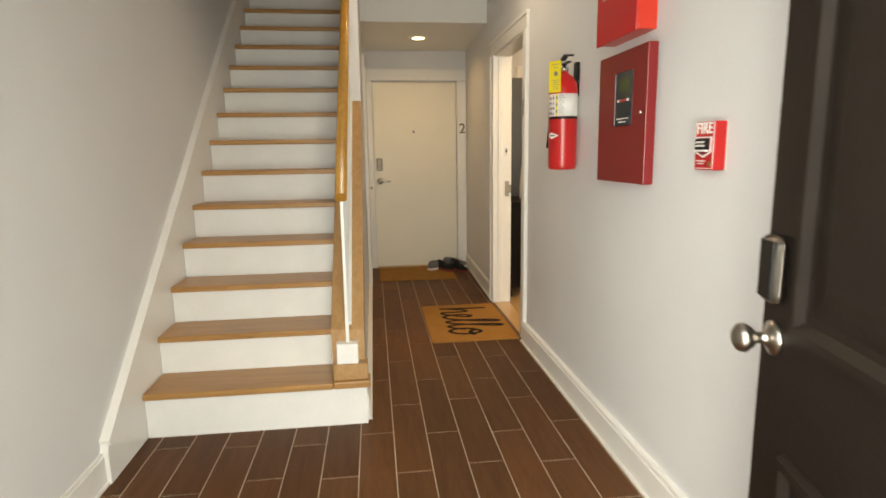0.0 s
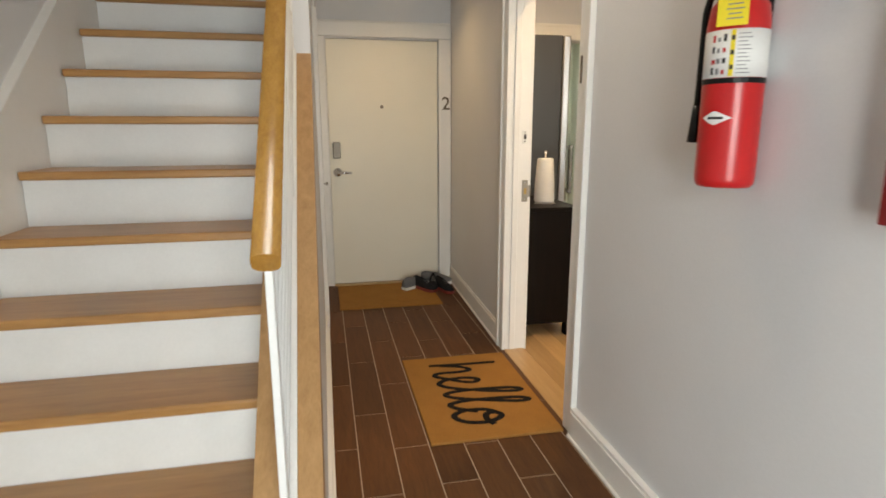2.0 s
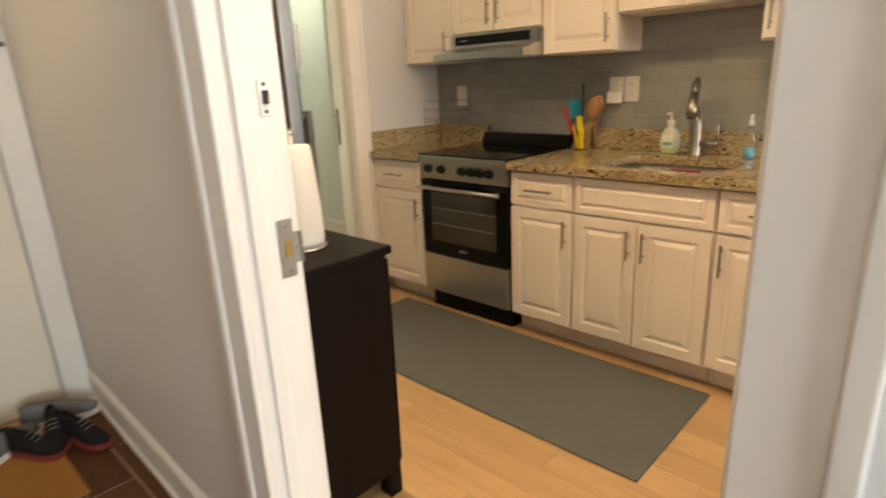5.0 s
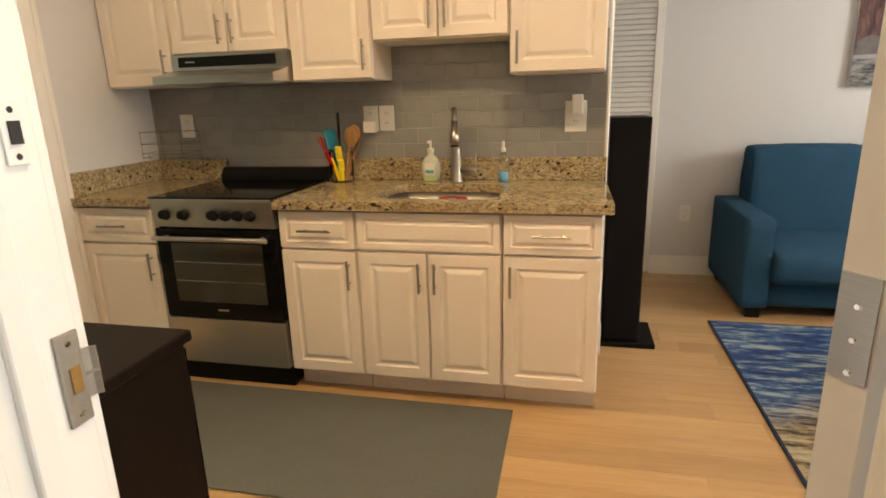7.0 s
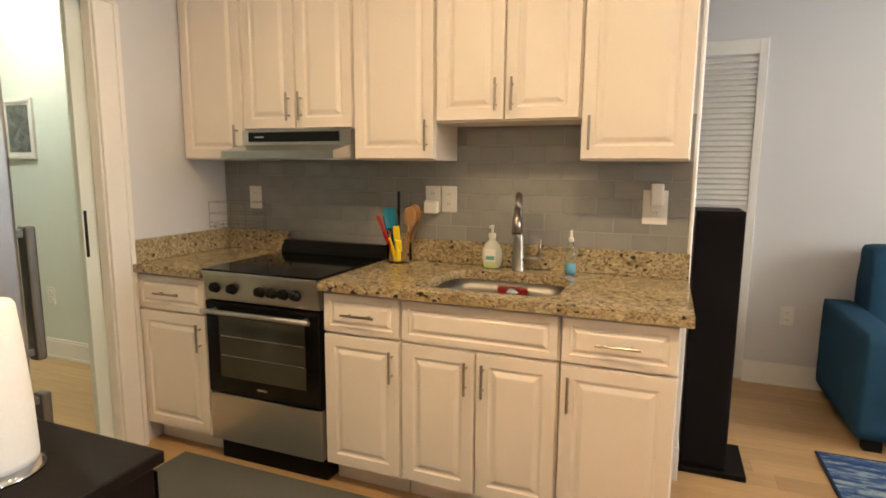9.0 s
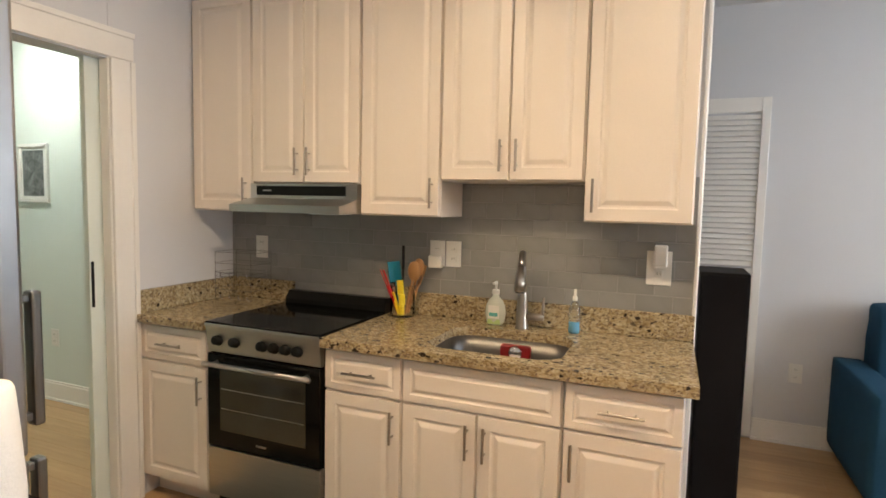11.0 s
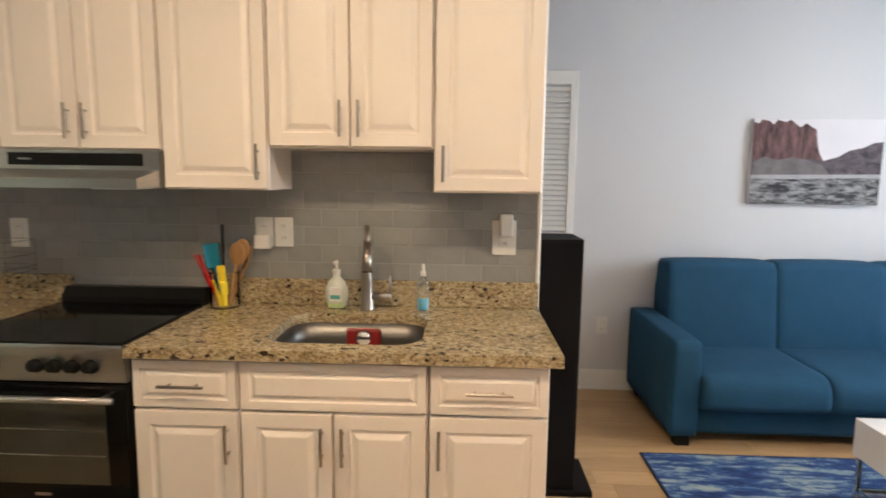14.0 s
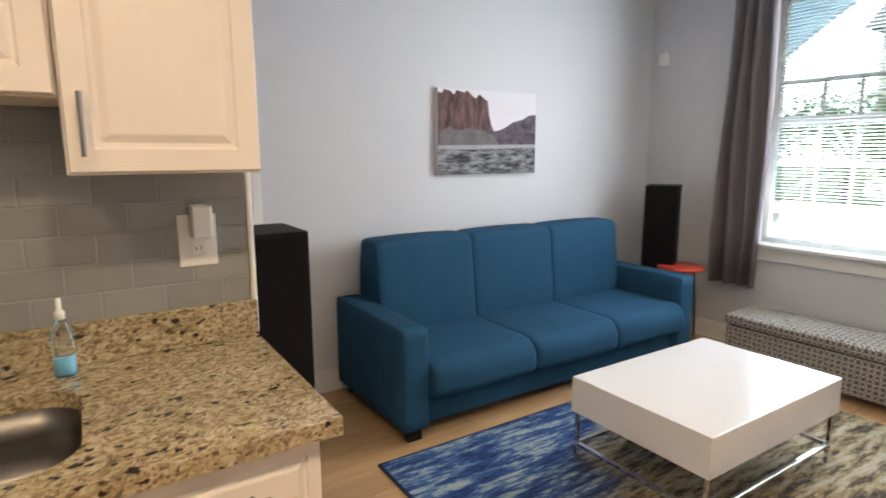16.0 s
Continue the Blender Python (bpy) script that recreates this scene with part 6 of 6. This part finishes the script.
cur = thing("curtain", (4.30, 0.62, 0.48), "grey pleated curtain hung beside the window", "curtain")
bm = bmesh.new()
cols = []
N = 64
for i in range(N + 1):
    u = i / N
    col = []
    for z in (0.49, 0.9, 1.4, 1.9, 2.4, 2.62):
        w = 0.36 - 0.05 * (z - 0.49) / 2.1
        x = 4.095 + u * (w + 0.02) + 0.012 * math.sin(z * 3 + u * 5)
        y = 0.655 + 0.042 * math.sin(u * 2 * math.pi * 3.6 + 0.2 * math.sin(z * 2)) + 0.010 * math.sin(u * 29 + z)
        col.append(bm.verts.new((x, y, z)))
    cols.append(col)
for a, b in zip(cols, cols[1:]):
    for k in range(5):
        bm.faces.new((a[k], a[k + 1], b[k + 1], b[k]))
cloth_ob = part("drape", bm, CURTAIN, cur, "", True)
mod = cloth_ob.modifiers.new("thickness", "SOLIDIFY")
mod.thickness = 0.003
rod = thing("curtain_rod", (3.45, 0.655, 2.63), "thin dark curtain rod above the window", "curtain rod")
part("pole", C((2.35, 0.655, 2.625), (4.58, 0.655, 2.625), 0.011), BLACK, rod)
for px in (2.4, 4.53):
    part("bracket", B(px - 0.01, 0.549, 2.615, px + 0.01, 0.655, 2.635, 0.003), BLACK, rod)

# ---------------------------------------------------------------- outdoors
GRASS = plain("lawn", (0.06, 0.10, 0.025), 0.95, var=0.4, scale=2.0, bump=0.8, fine=60)
solid("ground", B(-400, -800, -0.55, 400, 0.12, -0.35), GRASS, "green lawn reaching the distance", "ground", "structure")
PAVE = plain("pale_concrete", (0.55, 0.54, 0.51), 0.9, var=0.12, scale=2, bump=0.4)
solid("pavement", B(-40, -17.0, -0.352, 40, -2.4, -0.335), PAVE, "pale sunlit concrete paving and road", "pavement", "structure")
porch = thing("porch", (3.0, -1.0, -0.35), "white painted porch with slender posts and arched beam", "porch")
part("deck", B(-1.2, -1.75, -0.35, 5.6, 0.12, -0.012, 0.01), PAVE, porch)
for px in (2.2, 5.3):
    part("post", B(px - 0.07, -1.72, -0.012, px + 0.07, -1.58, 2.42, 0.01), TRIM, porch)
bm = bmesh.new()
pts = [(2.27 + 2.96 * i / 20, -1.70, 2.42 + 0.72 * math.sin(math.pi * i / 20)) for i in range(21)]
prism(bm, [(2.13, -1.70, 3.9), (2.13, -1.70, 2.4)] + pts + [(5.4, -1.70, 2.4), (5.4, -1.70, 3.9)], (0, 0.1, 0))
# pale blue colour stands in for the shade on the beam
part("arched_beam", bm, plain("pale_blue_porch_paint", (0.34, 0.52, 0.62), 0.5, var=0.04, bump=0.05), porch, "arched beam coloured in pale blue shade")
part("rail", B(2.27, -1.68, 0.80, 5.23, -1.62, 0.87, 0.01), TRIM, porch)
for i in range(18):
    part("picket", B(2.38 + 0.16 * i, -1.665, 0.0, 2.41 + 0.16 * i, -1.635, 0.80), TRIM, porch)

backdrop_mat = glow("hazy_bright_sky", (0.86, 0.95, 1.0), 2.6)
solid("backdrop", B(-150, -120.5, -0.36, 150, -120, 70), backdrop_mat, "hazy bright sky in the distance", "sky", "structure")
LEAF = plain("tree_leaf", (0.12, 0.21, 0.06), 0.6, var=0.45, scale=3, bump=0, fine=8)
BARK = plain("tree_bark", (0.10, 0.075, 0.05), 0.95, var=0.3, scale=8, bump=1.0, fine=25)


def tree(x, y, h, spread, seed):
    """A street tree: tapered trunk, limbs and a crown of loose leaf clumps."""
    rnd = random.Random(seed)
    tr = thing("street_tree", (x, y, -0.36), "leafy green street tree across the footpath", "tree", "street trees")
    bm = tube(bmesh.new(), [(x, y, -0.4), (x + 0.05, y, h * 0.25), (x - 0.03, y + 0.05, h * 0.45), (x, y, h * 0.75)], [0.16, 0.12, 0.09, 0.03], 10)
    tips = []
    for i in range(9):
        a, z0 = rnd.uniform(0, 6.28), h * rnd.uniform(0.3, 0.6)
        q = Vector((x + math.cos(a) * spread * rnd.uniform(0.5, 0.9), y + math.sin(a) * spread * rnd.uniform(0.5, 0.9), z0 + h * rnd.uniform(0.1, 0.35)))
        tube(bm, [(x, y, z0), (Vector((x, y, z0)) + q) / 2 + Vector((0, 0, 0.15)), q], [0.05, 0.035, 0.012], 7)
        tips.append(q)
    part("trunk", bm, BARK, tr)
    verts, faces = [], []
    for n in range(2600):
        c = rnd.choice(tips) + Vector([rnd.gauss(0, spread * 0.26) for _ in range(3)]) - origin[tr]
        s = rnd.uniform(0.05, 0.11)
        u = Vector([rnd.gauss(0, 1) for _ in range(3)]).normalized()
        v = u.cross(Vector([rnd.gauss(0, 1) for _ in range(3)])).normalized()
        b0 = len(verts)
        verts += [c - u * s, c + v * s * 0.45, c + u * s, c - v * s * 0.45]
        faces.append((b0, b0 + 1, b0 + 2, b0 + 3))
    me = bpy.data.meshes.new("crown")
    me.from_pydata(verts, [], faces)
    me.materials.append(LEAF)
    ob = new("crown", me)
    ob.parent = tr
    tagged(ob, "crown of small green leaves", kind="stuff")


for i, a in enumerate(((6.2, -10.5, 2.7, 1.3), (8.4, -11.5, 2.9, 1.4), (10.6, -10.3, 2.8, 1.3), (2.5, -11.0, 2.8, 1.3), (-3.0, -11.0, 2.8, 1.3))):
    tree(*a, 11 + i)
house = thing("house", (3.0, -22, -0.35), "pale two-storey house across the street", "house")
SIDING = plain("pale_siding", (0.62, 0.62, 0.60), 0.8, var=0.06, scale=1)
part("wall", B(-6, -28, -0.35, 12, -22, 6.2), SIDING, house)
part("roof", prism(bmesh.new(), [(-6.5, -28.5, 6.2), (-6.5, -21.5, 6.2), (-6.5, -25, 8.6)], (19, 0, 0)), plain("grey_shingle", (0.12, 0.12, 0.125), 0.9, var=0.2, scale=4), house)
for r in range(2):
    for k in range(6):
        wx, wz = -4.6 + 2.9 * k, 0.8 + 3.0 * r
        w = part("window", B(wx - 0.06, -22.02, wz - 0.06, wx + 1.06, -21.95, wz + 1.56), TRIM, house)
        part("window_pane", B(wx, -21.955, wz, wx + 1.0, -21.945, wz + 1.5), BLACKGLASS, w)

# ---------------------------------------------------------------- floors, piece by piece
solid("floor_hall", B(-0.79, 0.0, -0.08, 1.36, 6.80, 0.0066), GROUT, "brown plank tiles with pale grout joints", "floor", "structure")
fl_hall = bpy.data.objects["floor_hall"]
made = {}


def piece(name, x0, y0, x1, y1, z0, z1, mat, parent, bev):
    """One floor piece with eased edges; pieces of one size share a mesh."""
    key = (name, round(x1 - x0, 3), round(y1 - y0, 3))
    if key not in made:
        bm = bmesh.new()
        w, l = x1 - x0, y1 - y0
        a = [bm.verts.new(v) for v in ((0, 0, z0), (w, 0, z0), (w, l, z0), (0, l, z0))]
        b = [bm.verts.new(v) for v in ((0, 0, z1 - bev), (w, 0, z1 - bev), (w, l, z1 - bev), (0, l, z1 - bev))]
        c = [bm.verts.new(v) for v in ((bev, bev, z1), (w - bev, bev, z1), (w - bev, l - bev, z1), (bev, l - bev, z1))]
        for p, q in ((a, b), (b, c)):
            for i in range(4):
                bm.faces.new((p[i], p[(i + 1) % 4], q[(i + 1) % 4], q[i]))
        bm.faces.new(c)
        bmesh.ops.recalc_face_normals(bm, faces=bm.faces)
        me = bpy.data.meshes.new(name)
        bm.to_mesh(me)
        bm.free()
        me.materials.append(mat)
        made[key] = me
    o = new(name, made[key])
    o.location = (x0, y0, 0)
    o.parent = parent


WT, LT, GT = 0.1505, 0.625, 0.0046
k0 = math.floor((-0.79 - 0.361) / WT)
for k in range(k0, 9):
    x0 = 0.361 + k * WT
    x1 = min(x0 + WT, 1.358)
    x0 = max(x0, -0.79)
    if x1 - x0 < 0.02:
        continue
    y = 3.14 + (0 if k % 2 == 0 else -0.315) + 0.03 * ((k * 7) % 3 - 1) * (k != 0) - LT * 6
    while y < 6.75:
        a, b = max(y, 0.01), min(y + LT, 6.75)
        if b - a > 0.03 and not (x1 < 0.13 and a > 3.3):
            piece("tile", x0 + GT / 2, a + GT / 2, x1 - GT / 2, b - GT / 2, 0.0, 0.008, TILE, fl_hall, 0.0012)
        y += LT

solid("floor_room", B(1.31, 0.38, -0.08, 5.2, 9.7, -0.002), plain("dark_floor_gap", (0.12, 0.07, 0.03), 0.8), "pale oak plank floor", "floor", "structure")
fl_room = bpy.data.objects["floor_room"]
rnd = random.Random(3)
x = 1.315
while x < 5.17:
    y = 0.4 - rnd.uniform(0, 1.3)
    while y < 9.6:
        l = rnd.choice((1.2, 1.5, 0.9))
        a, b = max(y, 0.45), min(y + l, 9.6)
        if b - a > 0.05 and not (x > 3.75 and a > 6.8):
            piece("plank", x, a, min(x + 0.1285, 5.18), b - 0.001, -0.002, 0.0022, PLANK, fl_room, 0.0006)
        y += l
    x += 0.1295

# backsplash tiles, each on its own
splash = solid("wall_tile_bed", B(3.6884, 4.262, 0.90, 3.7035, 6.71, 1.60), SPLASHGROUT, "grey glazed subway tiles with light grout", "wall", "structure")
TW, TH, JT = 0.152, 0.0762, 0.0024
tile_me = {}
for r in range(9):
    z0 = 1.022 + r * TH
    off = 0.0 if r % 2 else TW / 2
    y = 4.262 - off
    while y < 6.706:
        a, b = max(y, 4.264) + JT / 2, min(y + TW, 6.708) - JT / 2
        y += TW
        if b - a < 0.012 or z0 > 1.58 or (z0 > 1.42 and (b < 4.67 or a > 5.31)):
            continue
        key = round(b - a, 3)
        if key not in tile_me:
            bm = rings_panel(bmesh.new(), b - a, TH - JT, [(0.0, 0.0055), (0.002, 0.0075)], 0.0, lambda u, v, d: Vector((-d, u, v)))
            bmesh.ops.recalc_face_normals(bm, faces=bm.faces)
            me = bpy.data.meshes.new("tile")
            bm.to_mesh(me)
            bm.free()
            me.materials.append(SPLASH)
            tile_me[key] = me
        o = new("tile", tile_me[key])
        o.location = (3.6945, a, z0)
        o.parent = splash
